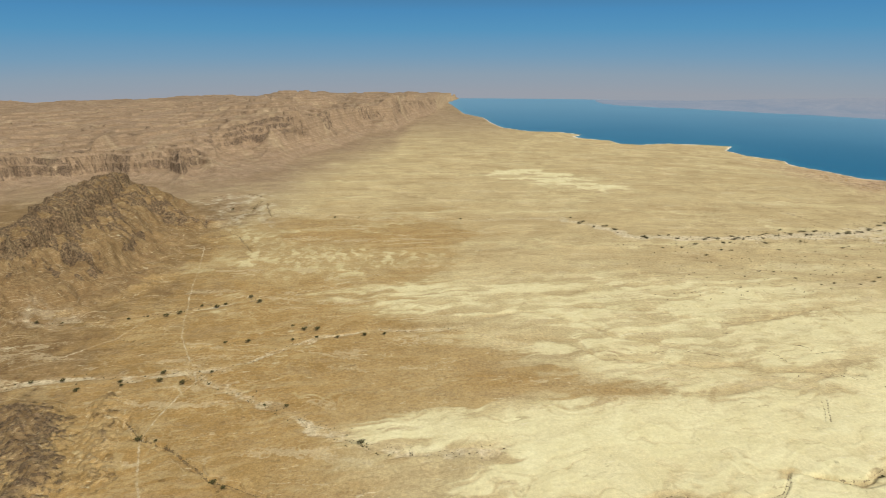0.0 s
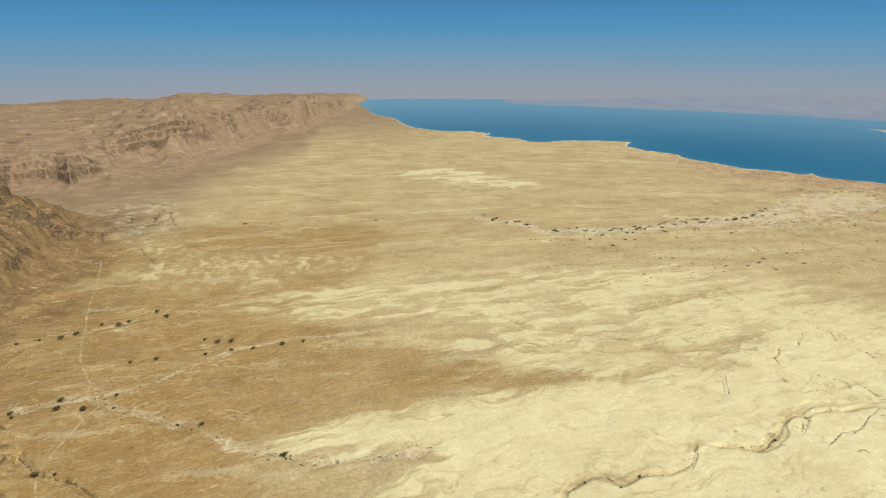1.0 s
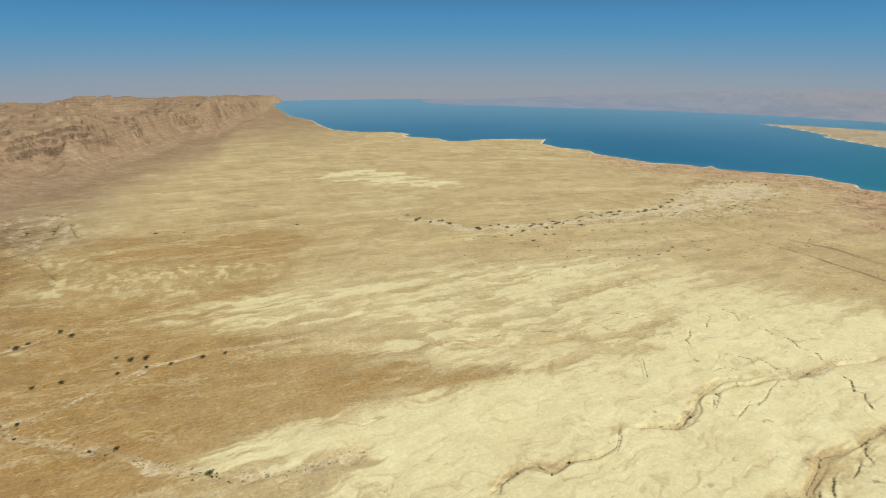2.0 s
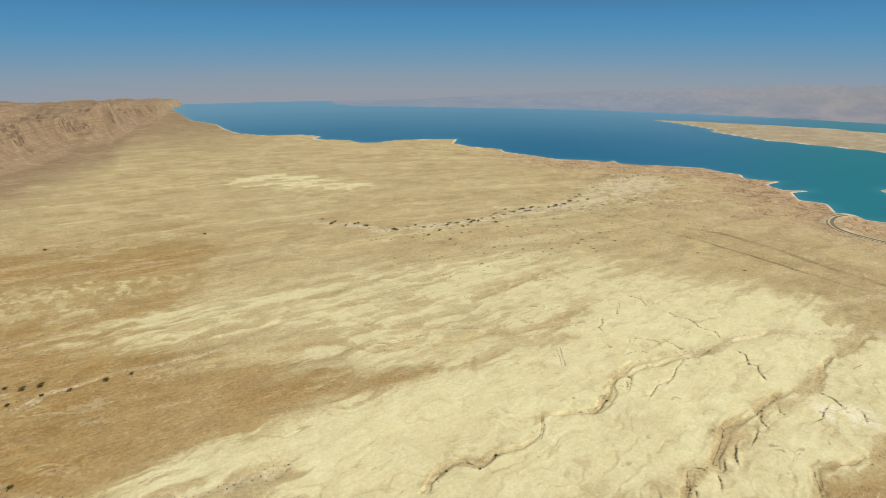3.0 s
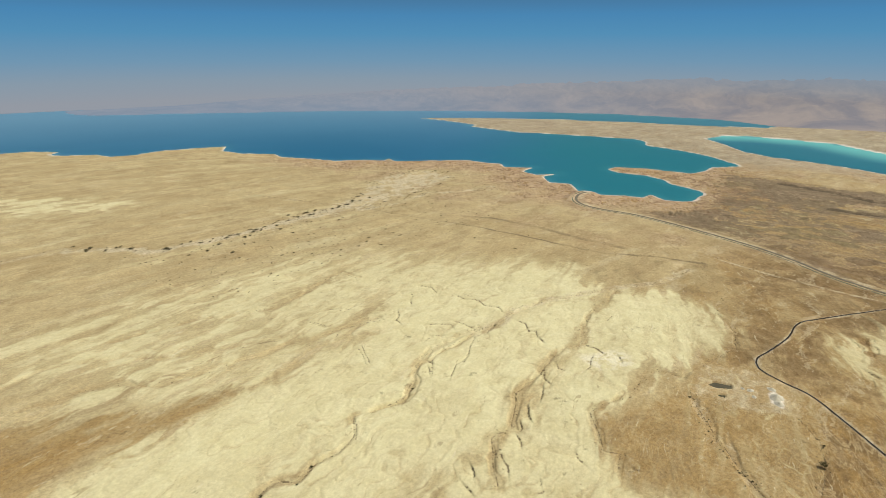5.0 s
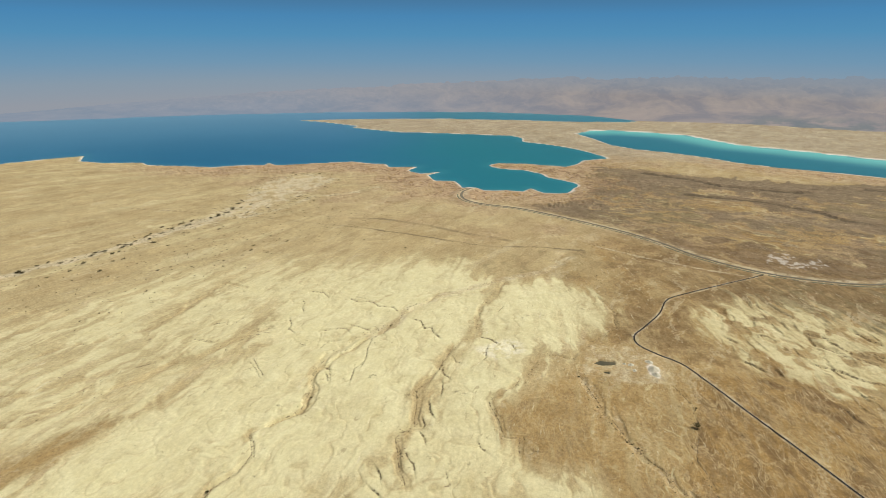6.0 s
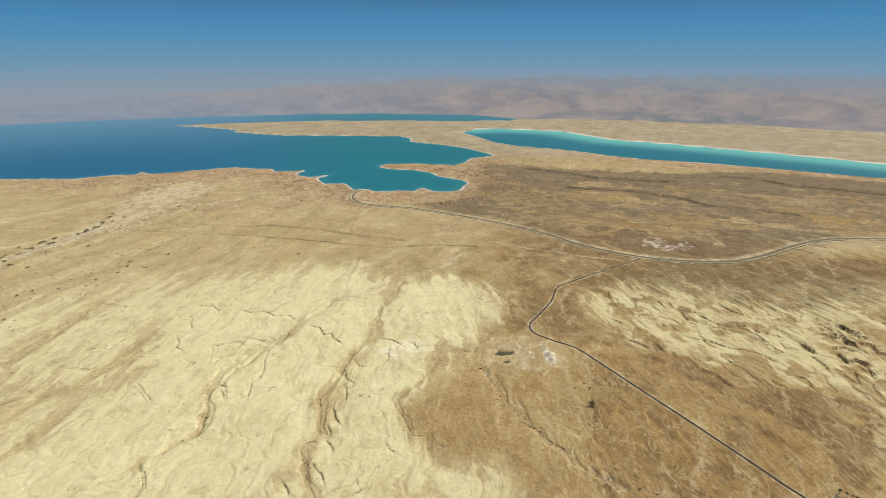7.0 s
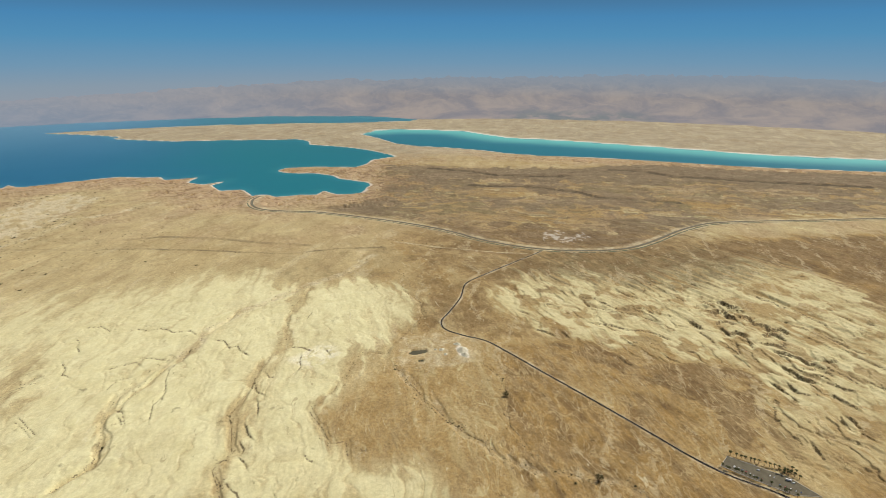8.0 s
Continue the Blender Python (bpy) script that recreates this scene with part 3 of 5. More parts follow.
def land(X, Y, under=False):
    """Height and surface masks of the land at places X, Y. under: sunk where a hill or the escarpment lies over the sheet."""
    R, B = np.hypot(X, Y), np.degrees(np.arctan2(X, Y))
    wx, wy = fbm(X / 60, Y / 60, 3, 11), fbm(X / 60, Y / 60, 3, 21)
    far = np.clip(R / 1200, 0.4, 2.5)
    # drainage runs towards the bay: coordinates along and across it
    QX, QY = 1300.0, 720.0
    rho = np.hypot(X - QX, Y - QY)
    phi = np.arctan2(Y - QY, X - QX)
    phi = (np.where(phi < 0, phi + 2 * math.pi, phi) - 3.45) * (250 + 0.72 * rho)
    st1 = fbm(rho / 210 + wx * 0.3, phi / 24 + wy * 0.6, 4, 31)
    open_q = smooth(150, 650, rho)
    st2 = fbm(rho / 70 + wx * 0.5, phi / 11 + wy * 0.8, 3, 41)
    st3 = fbm(rho / 480, phi / 60 + wx * 0.5, 3, 51)
    st1, st2, st3 = st1 * open_q, st2 * open_q + (1 - open_q) * fbm(X / 40, Y / 40, 3, 55), st3 * open_q
    blotch = fbm(X / 130 + wx * 0.4, Y / 130, 4, 61)
    flow = (rho / 100, phi / 100, open_q)
    shore = np.maximum(signed(X + wx * 5, Y + wy * 5, SEA, 260), signed(X + wx * 4, Y + wy * 4, LAKE, 260))  # above 0: water
    dry = -shore

    # surface kinds
    braid = smooth(0.80, 0.97, 1 - np.abs(fbm(rho / 75 + wx * 0.9, phi / 20 + wy * 1.1, 3, 46)) * 1.6)
    vein = smooth(0.86, 0.98, 1 - np.abs(fbm(rho / 150 + wx * 0.6, phi / 30 + wy * 0.9, 4, 48)) * 2.0)
    pale = patch(X, Y, PALE_MAIN_N + PALE_MAIN_S, 22, st1 * 34 + st2 * 12)
    vague = smooth(470, 640, Y + 0.15 * (X - 500))                      # the marl thins out northwards under the gravel
    pale = pale + vague * (patch(X, Y, PALE_MAIN_N + PALE_MAIN_S, 85, st1 * 50 + st2 * 20 + blotch * 30) - pale)
    halo = patch(X, Y, PALE_MAIN_N + PALE_MAIN_S, 95, st1 * 60 + st2 * 20) * smooth(66, 52, B)
    tongue = patch(X, Y, BROWN_TONGUE, 24, st1 * 44 + st2 * 20)
    pale_w = patch(X, Y, PALE_WEST, 70, blotch * 90) * smooth(-0.12, 0.30, fbm(X / 17 + wx * 0.4, Y / 26 + wy * 0.4, 4, 63) + blotch * 0.3 + 0.1) * smooth(-560, -430, X)
    wide_w = patch(X, Y, PALE_WEST, 80, blotch * 60) * smooth(-560, -430, X)
    pale_e = patch(X, Y, PALE_EAST, 30, st1 * 46 + st2 * 22) * (0.45 + 0.55 * smooth(-0.34, -0.08, fbm(X / 42 + wx * 0.5, Y / 42 + wy * 0.5, 5, 67) + st1 * 0.5))
    pale_f = patch(X, Y, PALE_FAR, 40, wx * 50 + st2 * 20) * (0.35 + 0.65 * smooth(-0.25, 0.15, fbm(X / 150 + wx * 0.5, Y / 38, 4, 69)))
    core, _ = to_line(X, Y, PALE_CORE, 260)
    core = smooth(230, 40, core + st1 * 80 + blotch * 50)
    streaky = smooth(0.25, 0.7, st3 * 0.9 + st1 * 0.6)                 # pale streaks out on the plain
    foot_m = patch(X, Y, FOOT_MARL, 8, wx * 14 + st2 * 10)
    oasis = patch(X, Y, [(-657, 1564), (-609, 1617), (-557, 1631), (-503, 1602), (-424, 1398), (-394, 1330), (-480, 1330), (-560, 1400)], 40, wx * 60) * smooth(-0.2, 0.25, fbm(X / 30, Y / 40, 4, 64))
    tone = 0.70 + 0.30 * smooth(-0.38, 0.15, st1 + 0.5 * st3 + 0.5 * st2)
    pale_in = pale * (1 - 0.92 * tongue)
    band = smooth(610, 700, Y - 0.05 * X) * (1 - smooth(940, 1040, Y)) * (1 - smooth(180, 520, X))
    pale = pale_in * (0.70 + 0.30 * core) * tone * (1 - band * smooth(0.10, -0.30, st1 + st2 * 0.4) * 0.5)
    pale = np.maximum.reduce([pale, halo * (1 - 0.7 * tongue) * (0.50 + 0.30 * st1), pale_w * 0.5, wide_w * (0.30 + 0.15 * st1), pale_e * (0.40 + 0.24 * tone) * (0.55 + 0.45 * smooth(560, 700, X)), pale_f * 0.78,
                              streaky * (1 - tongue) * smooth(900, 1300, R) * 0.36, streaky * smooth(0.1, 0.5, blotch) * 0.4])
    plain = patch(X, Y, BROWN_PLAIN, 14, st2 * 16)
    flats = patch(X, Y, BROWN_FLATS, 40, st1 * 60)
    mud = patch(X, Y, DARK_MUD, 26, fbm(X / 90, Y / 40, 3, 71) * 60)
    scrub = np.maximum.reduce([patch(X, Y, GREEN_SCRUB, 60, st2 * 70) * (0.62 + 0.38 * smooth(-0.2, 0.15, st2 + 0.4 * wx)), patch(X, Y, BROWN_FAN, 45, st1 * 70) * 0.34 * smooth(-0.25, 0.1, fbm(X / 45 + wx, Y / 45, 4, 95)),
                               patch(X, Y, FAR_FIELDS, 30, wx * 60)])
    scrub = np.maximum(scrub, flats * 0.75 * smooth(0.05, 0.35, fbm(X / 100 + wx * 0.7, Y / 380, 5, 89)))
    east = patch(X, Y, GRAVEL_EAST, 40, blotch * 40)
    left = smooth(40, -220, X - 0.18 * (Y - 500) + st1 * 40) * (1 - smooth(1150, 1600, Y))
    eastland = smooth(46, 56, B + 9 * blotch) * (1 - smooth(1250, 1500, R + 90 * st1))
    brown = np.clip(np.maximum.reduce([eastland * (0.22 + 0.34 * smooth(66, 76, B)), plain, tongue * 0.72, left, east, flats * (0.62 + 0.3 * blotch)]), 0, 1)
    brown = np.clip(brown * (0.94 + 0.14 * st1) + 0.2 * smooth(0.05, 0.6, -st3) * (R > 400) * (1 - pale_in), 0, 1)
    pale = np.clip(pale * (1 - 0.94 * plain) * (1 - 0.85 * mud) * (1 - 0.85 * flats) * (1 - 0.6 * scrub), 0, 1)
    lines = np.clip(np.maximum(plain, np.maximum(left * 0.75, tongue * 0.6)), 0, 1)
    pale = np.maximum(pale, lines * np.maximum(0.42 * braid * smooth(-0.3, 0.2, blotch + st2 * 0.3), 0.25 * smooth(0.1, 0.6, st2)))
    flat_light = flats * (1 - mud) * smooth(0.22, 0.55, fbm(X / 55 + wx, Y / 190 + wx, 4, 81))
    pale = np.maximum(pale, flat_light * 0.5)
    mud = np.maximum(mud, flats * 0.85 * smooth(0.35, -0.35, fbm(X / 120 + wx * 0.7, Y / 420, 5, 85)))

    dark_g = np.maximum(patch(X, Y, DARK_GRAVEL, 9, st2 * 8 + wx * 5), patch(X, Y, DARK_GRAVEL_B, 7, st2 * 9 + wx * 10) * (0.85 + 0.5 * wx))
    # a darker patch in the corner south of the car park
    dark_g = np.maximum(dark_g, 0.75 * patch(X, Y, DARK_PATCH_D, 14, wx * 16) * smooth(-0.4, 0.1, wy))
    dark_e = patch(X, Y, DARK_GRAVEL_E, 5, st2 * 6 + wx * 9) * smooth(-0.75, -0.1, fbm(X / 45, Y / 45, 4, 73))
    dark_e = np.maximum(dark_e, 0.9 * patch(X, Y, DARK_GRAVEL_C, 25, st1 * 40 + wx * 15))
    dark_g = np.maximum(dark_g, dark_e)
    mud, brown, pale = np.maximum(mud, np.maximum(np.maximum(dark_g * (0.50 + 0.25 * st2), 0.78 * dark_e), eastland * smooth(68, 78, B) * (0.55 + 0.2 * blotch) * (1 - plain * 0.8) * (1 - 0.8 * pale_e))), np.maximum(brown, dark_g), pale * (1 - 0.9 * dark_g)
    brown = brown * (1 - 0.30 * eastland * (1 - dark_g) * plain)
    silt = smooth(2250, 2600, X + 0.25 * np.maximum(Y, 0) + st1 * 120)
    shelf = smooth(1500, 1750, X) * smooth(1500, 1000, Y) * (1 - silt)
    brown = np.maximum(brown, shelf * 0.42 * smooth(-0.4, 0.2, blotch + wx * 0.3))
    coast = smooth(330, 60, dry + blotch * 90) * smooth(2300, 1700, Y) * (1 - silt) * smooth(950, 1200, X)
    pale = pale * (1 - 0.7 * coast) * (1 - 0.6 * silt) + silt * 0.08 * smooth(0.0, 0.5, blotch)
    gully = smooth(0.86, 0.97, 1 - np.abs(fbm(X / 70 + wx * 0.8, Y / 70 + wy * 0.8, 3, 331)) * 1.7)

    # relief of the plain
    z = 0.9 * smooth(0, 6, dry) + 7.0 * smooth(0, 250, dry) - 3.5 * smooth(0, 14, shore)
    soft = smooth(20, 200, dry)
    bad = np.clip(np.maximum(pale_in, pale_e) * (1 - smooth(1300, 1900, R)), 0, 1)
    z = z + soft * (bad * (0.22 * st1 + 0.08 * st2 + 0.05 * open_q * (ridged(rho / 170 + wx * 0.5, phi / 40 + wy * 0.6, 3, 91) - 0.9) - 0.06 * vein * open_q) + 0.7 * blotch + 0.2 * st2
                    - 0.25 * braid * lines) - 4.0 * coast * gully * smooth(10, 60, dry)
    brown = np.maximum(brown, coast * 0.85 * gully * smooth(10, 40, dry))
    # steep little scarps in the marl
    steps = fbm(X / 85 + wx * 0.3, Y / 85 + wy * 0.3, 3, 101)
    e_mask = smooth(0.3, 0.8, patch(X, Y, PALE_EAST, 50, 0)) * (1 - dark_e)
    brown = np.maximum(brown, e_mask * (0.35 + 0.65 * smooth(0.3, -0.2, blotch + st2 * 0.5)))
    f_a = phi / 30 + rho / 420 + 0.9 * fbm(rho / 110, phi / 50, 4, 111) + 0.35 * wy + 0.26 * fbm(X / 17, Y / 17, 3, 113)
    crags, _ = to_line(X, Y, CRAG_BELT, 120)
    crags = smooth(75, 12, crags + 30 * wx)
    stand = e_mask * smooth(-0.05, 0.20, steps + 0.5 * wx + 0.35 * crags)
    z = z + (1.5 + 0.7 * crags) * (saw(f_a, 0.05) - 0.5) * stand * soft
    f_c = f_a - np.floor(f_a)
    # steep faces darkened through the rock mask, in place of their shade
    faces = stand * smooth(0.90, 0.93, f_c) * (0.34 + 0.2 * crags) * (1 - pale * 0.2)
    z = z + e_mask * 0.9 * (saw(f_a * 2.7 + 0.6 * wx, 0.07) - 0.5) * smooth(-0.1, 0.2, wy + blotch * 0.5) * soft
    z = z - e_mask * (1.2 + 1.0 * crags) * smooth(0.16, 0.185, fbm(rho / 60 + wx * 0.7, phi / 36 + wy * 0.6, 3, 117)) * smooth(-0.3, 0.2, blotch)
    valley = smooth(0.72, 0.98, 1 - np.abs(fbm(rho / 260 + wx * 0.35, phi / 44 + wy * 0.5, 4, 125)) * 1.8) * bad * open_q
    z = z - 0.3 * valley * soft
    pale = pale * (1 - 0.30 * valley)
    # watercourses
    wash = np.zeros_like(X)
    mx, my = X + wx * 8, Y + wy * 8
    for line, wide, deep, tone_b in ((CH_A, 5, 1.8, 0.5), (CH_B, 7, 1.6, 0.55), (CH_C[:-3], 6, 1.2, 0.45), (CH_D, 5, 1.4, 0.4), (CH_E, 14, 0.8, 0.42), (CH_F, 8, 1.6, 0.45),
                                     (CH_G, 8, 1.4, 0.4), (CH_H, 8, 1.6, 0.5), (CH_I, 7, 0.35, 0.0), (CH_J, 5, 0.4, 0.2), (CH_K, 10, 1.5, 0.2),
                                     (CH_L, 9, 1.5, 0.2), (CH_M, 10, 2, 0.2),
                                     (DITCH_A, 9, 3, 0.0), (DITCH_B, 5, 1.2, 0.5), (WADI_THIN, 5, 1.0, 0.4)):
        d, _ = to_line(mx, my, line, wide * 3)
        d = d + st2 * wide * 0.25
        z = z - deep * (1 - smooth(wide * 0.45, wide * 0.75, d)) * np.clip(0.8 + 0.9 * wx, 0.1, 1.4)
        k = 0.8 * tone_b * (1 - smooth(wide * 0.4, wide * 1.6, d + st2 * 4 + wx * 4))
        brown = np.maximum(brown, k)
        pale = pale * (1 - 0.85 * k)
    for line, wide, tone_b in ((WASH_A, 15, 0.46), (WASH_B, 11, 0.42), (WASH_C, 8, 0.36), (WASH_D, 13, 0.52), (WASH_E, 11, 0.5), (WASH_F, 12, 0.42)):
        d, _ = to_line(mx, my, line, wide * 4)
        k = tone_b * (1 - smooth(wide * 0.3, wide * 1.9, d + st2 * 7 + wx * 9)) * np.clip(0.85 + 0.5 * blotch, 0.3, 1)
        z = z - 0.7 * k * soft
        brown, pale = np.maximum(brown, 0.35 * k), pale * (1 - 0.85 * k)
    # nearness to the scarp lines, along which shade is painted
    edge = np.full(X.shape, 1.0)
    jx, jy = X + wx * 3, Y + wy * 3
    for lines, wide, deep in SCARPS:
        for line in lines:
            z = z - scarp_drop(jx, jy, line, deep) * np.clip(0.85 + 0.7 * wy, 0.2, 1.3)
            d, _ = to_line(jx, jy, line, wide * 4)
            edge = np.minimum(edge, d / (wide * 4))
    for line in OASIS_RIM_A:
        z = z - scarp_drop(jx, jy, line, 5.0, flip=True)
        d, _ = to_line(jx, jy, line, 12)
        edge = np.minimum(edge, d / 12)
    bed = np.zeros_like(X)
    for line, wide, tone in ((WADI_MAIN, 22, 1.0), (WADI_LEFT, 9, 0.63), (WADI_LEFT_B, 12, 0.56), (WADI_UPPER, 6, 0.56), (WADI_FAN_B, 15, 0.8), (CH_I, 8, 0.4)):
        d, along = to_line(mx, my, line, wide * 4)
        m = (1 - smooth(wide * 0.3, wide, d + st2 * 8)) * (0.55 + 0.45 * smooth(-0.4, 0.2, wy + st2 * 0.5))
        z = z - 1.2 * m
        bed = np.maximum(bed, m * tone * (0.35 + 0.65 * smooth(0.35, 0.62, along) if wide == 22 else 1.0))
    bed = np.maximum(bed, patch(mx, my, WADI_FAN, 16, st2 * 30) * (0.30 + 0.70 * smooth(-0.16, 0.14, fbm(X / 46 + wx * 0.8, Y / 22 + wy * 0.8, 4, 97))))
    pad = patch(X, Y, QUARRY_PAD, 8, wx * 10)
    for line, wide, tone in ((TRACK_A, 2.0, 0.48), (TRACK_B, 2.0, 0.48), (SIDE_TRACK, 5, 0.55), (ROAD, 6, 0.46), (HIGHWAY, 22, 0.50), (CH_A[-7:], 13, 0.46)):
        d, _ = to_line(X + wx * 2, Y + wy * 2, line, wide * 3)
        bed = np.maximum(bed, tone * (1 - smooth(wide * 0.5, wide, d)))
    for line, wide, tone in ((STRIP_A, 5, 0.45), (STRIP_B, 9, 0.38), (STRIP_C, 3, 0.35), (DIKE_A, 15, 1.0), (DIKE_B, 17, 1.0), (DIKE_C, 13, 0.9)):
        d, _ = to_line(X + wx * 3, Y + wy * 3, line, wide * 3)
        wash = np.maximum(wash, tone * (1 - smooth(wide * 0.5, wide, d)) * (0.6 + 0.8 * smooth(-0.3, 0.3, blotch + wx * 0.5)))
    for line, wide in ((DIKE_A, 8), (DIKE_B, 9), (DIKE_C, 6)):
        d, _ = to_line(X + wx * 3, Y + wy * 3, line, wide * 3)
        z = z - 4 * (1 - smooth(wide * 0.4, wide, d))
    # level beds for the roads
    for line, wide, level in ((ROAD, 9, 8.2), (HIGHWAY, 22, 8.4)):
        d, _ = to_line(X, Y, line, wide * 3)
        k = 1 - smooth(wide * 0.75, wide * 2, d)
        z = z * (1 - k) + level * k
    k = patch(X, Y, CARPARK, 5, 3)
    z = z * (1 - k) + 8.2 * k
    z = z * (1 - pad) + 7.9 * pad
    for line, deep in ((POND, 4.5), (POND_SMALL, 3.5)):
        z = z - deep * smooth(0, 3.5, signed(X, Y, line, 60))

    # hills and escarpment
    rock = faces * 1.0
    hill = np.zeros_like(X)
    on_hill = np.nonzero((X < -210) & (Y < 1650) & (Y > 380) & (X > -1100))
    if len(on_hill[0]):
        hill[on_hill], bare_rock = hills(X[on_hill], Y[on_hill], wx[on_hill], wy[on_hill])
        rock[on_hill] = np.maximum(rock[on_hill], bare_rock)
    z = z + hill
    esc = np.array(ESCARPMENT, float)
    high_land = np.nonzero((R > 1400) & ((B < 4) | (B > 126)))
    u, e, cl, top = np.full(X.shape, -2.0), np.zeros(X.shape), np.zeros(X.shape), np.zeros(X.shape)
    if len(high_land[0]):
        u[high_land], e[high_land], cl[high_land], top[high_land] = escarp(X[high_land], Y[high_land], R[high_land], B[high_land], wx[high_land], esc)
    z = z + np.where(u > 0, e, 0)
    rock = np.maximum(rock, cl)
    if under:
        z = z - 16 * smooth(6, 20, hill) * (Y > 640) * (X < -480) * (X > -950) - 18 * escarpment_cover(X, Y) * smooth(-0.2, 0.1, u)
    lime = smooth(-1.7, 0.35, u + 0.35 * blotch) * np.clip(top / 60, 0, 1)
    lime = np.maximum(lime, 0.85 * smooth(2100, 3600, R + 150 * blotch) * smooth(12, 1, B + 3 * blotch))
    near_hill = smooth(0.3, 12, hill + 4 * smooth(-560, -660, X) * (Y < 1500))
    pale = pale * (1 - lime * 0.85) * (1 - near_hill) + lime * (1 - near_hill) * 0.10 * smooth(0.25, 0.6, fbm(X / 90, Y / 90, 4, 191))
    brown = np.maximum(brown * (1 - lime), near_hill)
    lime = np.maximum(lime, near_hill * 0.30)
    mud = np.maximum(mud, near_hill * (0.92 + 0.25 * fbm(X / 70, Y / 70, 3, 193)))
    mud = np.maximum(mud, 0.72 * smooth(-260, -620, X + 60 * blotch) * smooth(1700, 1400, Y) * smooth(420, 520, Y))
    warm = np.clip(np.maximum.reduce([near_hill, dark_g, eastland, smooth(-300, -480, X) * (Y < 1800)]), 0, 1)
    back_land = smooth(-27, -31, B) * smooth(1150, 1350, R) * (1 - smooth(0.0, 0.2, lime))
    pale, brown = pale * (1 - back_land), np.maximum(brown, back_land * 0.8)
    z = z + 0.3 * fbm(X / 9, Y / 9, 2, 201) * (1 - 0.75 * bad) * smooth(5, 40, dry) * (1 - smooth(0.5, 1, np.maximum(pad, k)))
    z = np.where(dry > 8, np.maximum(z, 0.8), z)
    # white salt on the waterline and where brine dried
    salt = (1 - smooth(2, 7 + 2 * far, dry + wx * 5)) * 0.62 * (1 - smooth(3300, 4200, R))
    far_side, _ = to_line(X, Y, LAKE_FAR, 120)
    salt = np.maximum(salt, (1 - smooth(12, 34, far_side)) * 0.9)
    salt = np.maximum(salt, patch(X, Y, SALT_PATCH, 5, fbm(X / 12, Y / 12, 3, 211) * 34 - 8) * 0.45)
    salt = np.maximum(salt, patch(X, Y, HEAP, 3, wx * 3) * 0.9)
    return z, (pale, brown, np.maximum(wash, 0), salt), (rock, np.clip(mud, 0, 1), np.clip(scrub, 0, 1), np.clip(np.maximum(bed, pad * 0.46), 0, 1)), lime, silt, coast, warm, flow, (edge, flats * (1 - silt), np.maximum.reduce([0.17 * foot_m, 0.42 * oasis, patch(X, Y, CHALK, 10, wx * 14)]), plain)


Z, *KINDS_OF = land(X, Y, True)


def ground_at(x, y):
    """Height of the sheet at places inside the finely built bearings."""
    x, y = np.atleast_1d(np.asarray(x, float)), np.atleast_1d(np.asarray(y, float))
    r, b = np.hypot(x, y), np.degrees(np.arctan2(x, y))
    c = np.clip((b + 50) / STEP, 0, len(fine) - 1.001)
    i = np.clip(np.searchsorted(rings, r) - 1, 0, len(rings) - 2)
    j = c.astype(int)
    u, v = (r - rings[i]) / (rings[i + 1] - rings[i]), c - j
    return (Z[i, j] * (1 - v) + Z[i, j + 1] * v) * (1 - u) + (Z[i + 1, j] * (1 - v) + Z[i + 1, j + 1] * v) * u


def layers_of(kinds):
    mask_a, mask_b, lime, silt, coast, warm, flow, marks = kinds
    return (("kinds_a", mask_a), ("kinds_b", mask_b), ("kinds_c", (lime, silt, coast, warm)), ("flow", (*flow, flow[2])), ("marks", marks))


def add_layers(me, layers):
    for key, four in layers:
        at = me.attributes.new(key, "FLOAT_COLOR", "POINT")
        at.data.foreach_set("color", np.stack(four, -1).astype(np.float32).ravel())


def sheet(name, xs, ys, zs, material, layers=()):
    """One mesh from rings of places; the last bearing joins the first."""
    n, m = xs.shape
    me = bpy.data.meshes.new(name)
    me.vertices.add(n * m)
    me.vertices.foreach_set("co", np.stack([xs, ys, zs], -1).astype(np.float32).ravel())
    i, j = np.meshgrid(np.arange(n - 1), np.arange(m), indexing="ij")
    k = (j + 1) % m
    quads = np.stack([i * m + j, i * m + k, (i + 1) * m + k, (i + 1) * m + j][::-1], -1).reshape(-1, 4).astype(np.int32)
    me.loops.add(quads.size)
    me.loops.foreach_set("vertex_index", quads.ravel())
    me.polygons.add(len(quads))
    me.polygons.foreach_set("loop_start", np.arange(0, quads.size, 4, dtype=np.int32))
    me.update(calc_edges=True)
    me.polygons.foreach_set("use_smooth", np.ones(len(quads), bool))
    add_layers(me, layers)
    me.materials.append(material)
    return new(name, me)


# ---- materials ----
def material(name):
    m = bpy.data.materials.new(name)
    m.use_nodes = True
    nt = m.node_tree
    return m, nt.nodes, nt.links, nt.nodes["Principled BSDF"]


def noise_node(n, l, vec, scale, detail=4, rough=0.55, distort=0.0):
    t = n.new("ShaderNodeTexNoise")
    t.inputs["Scale"].default_value, t.inputs["Detail"].default_value = scale, detail
    t.inputs["Roughness"].default_value, t.inputs["Distortion"].default_value = rough, distort
    l.new(vec, t.inputs["Vector"])
    return t.outputs["Fac"]


def spread(n, l, value, a, b, c=0.0, d=1.0):
    t = n.new("ShaderNodeMapRange")
    for key, v in (("From Min", a), ("From Max", b), ("To Min", c), ("To Max", d)):
        t.inputs[key].default_value = v
    l.new(value, t.inputs["Value"])
    return t.outputs["Result"]


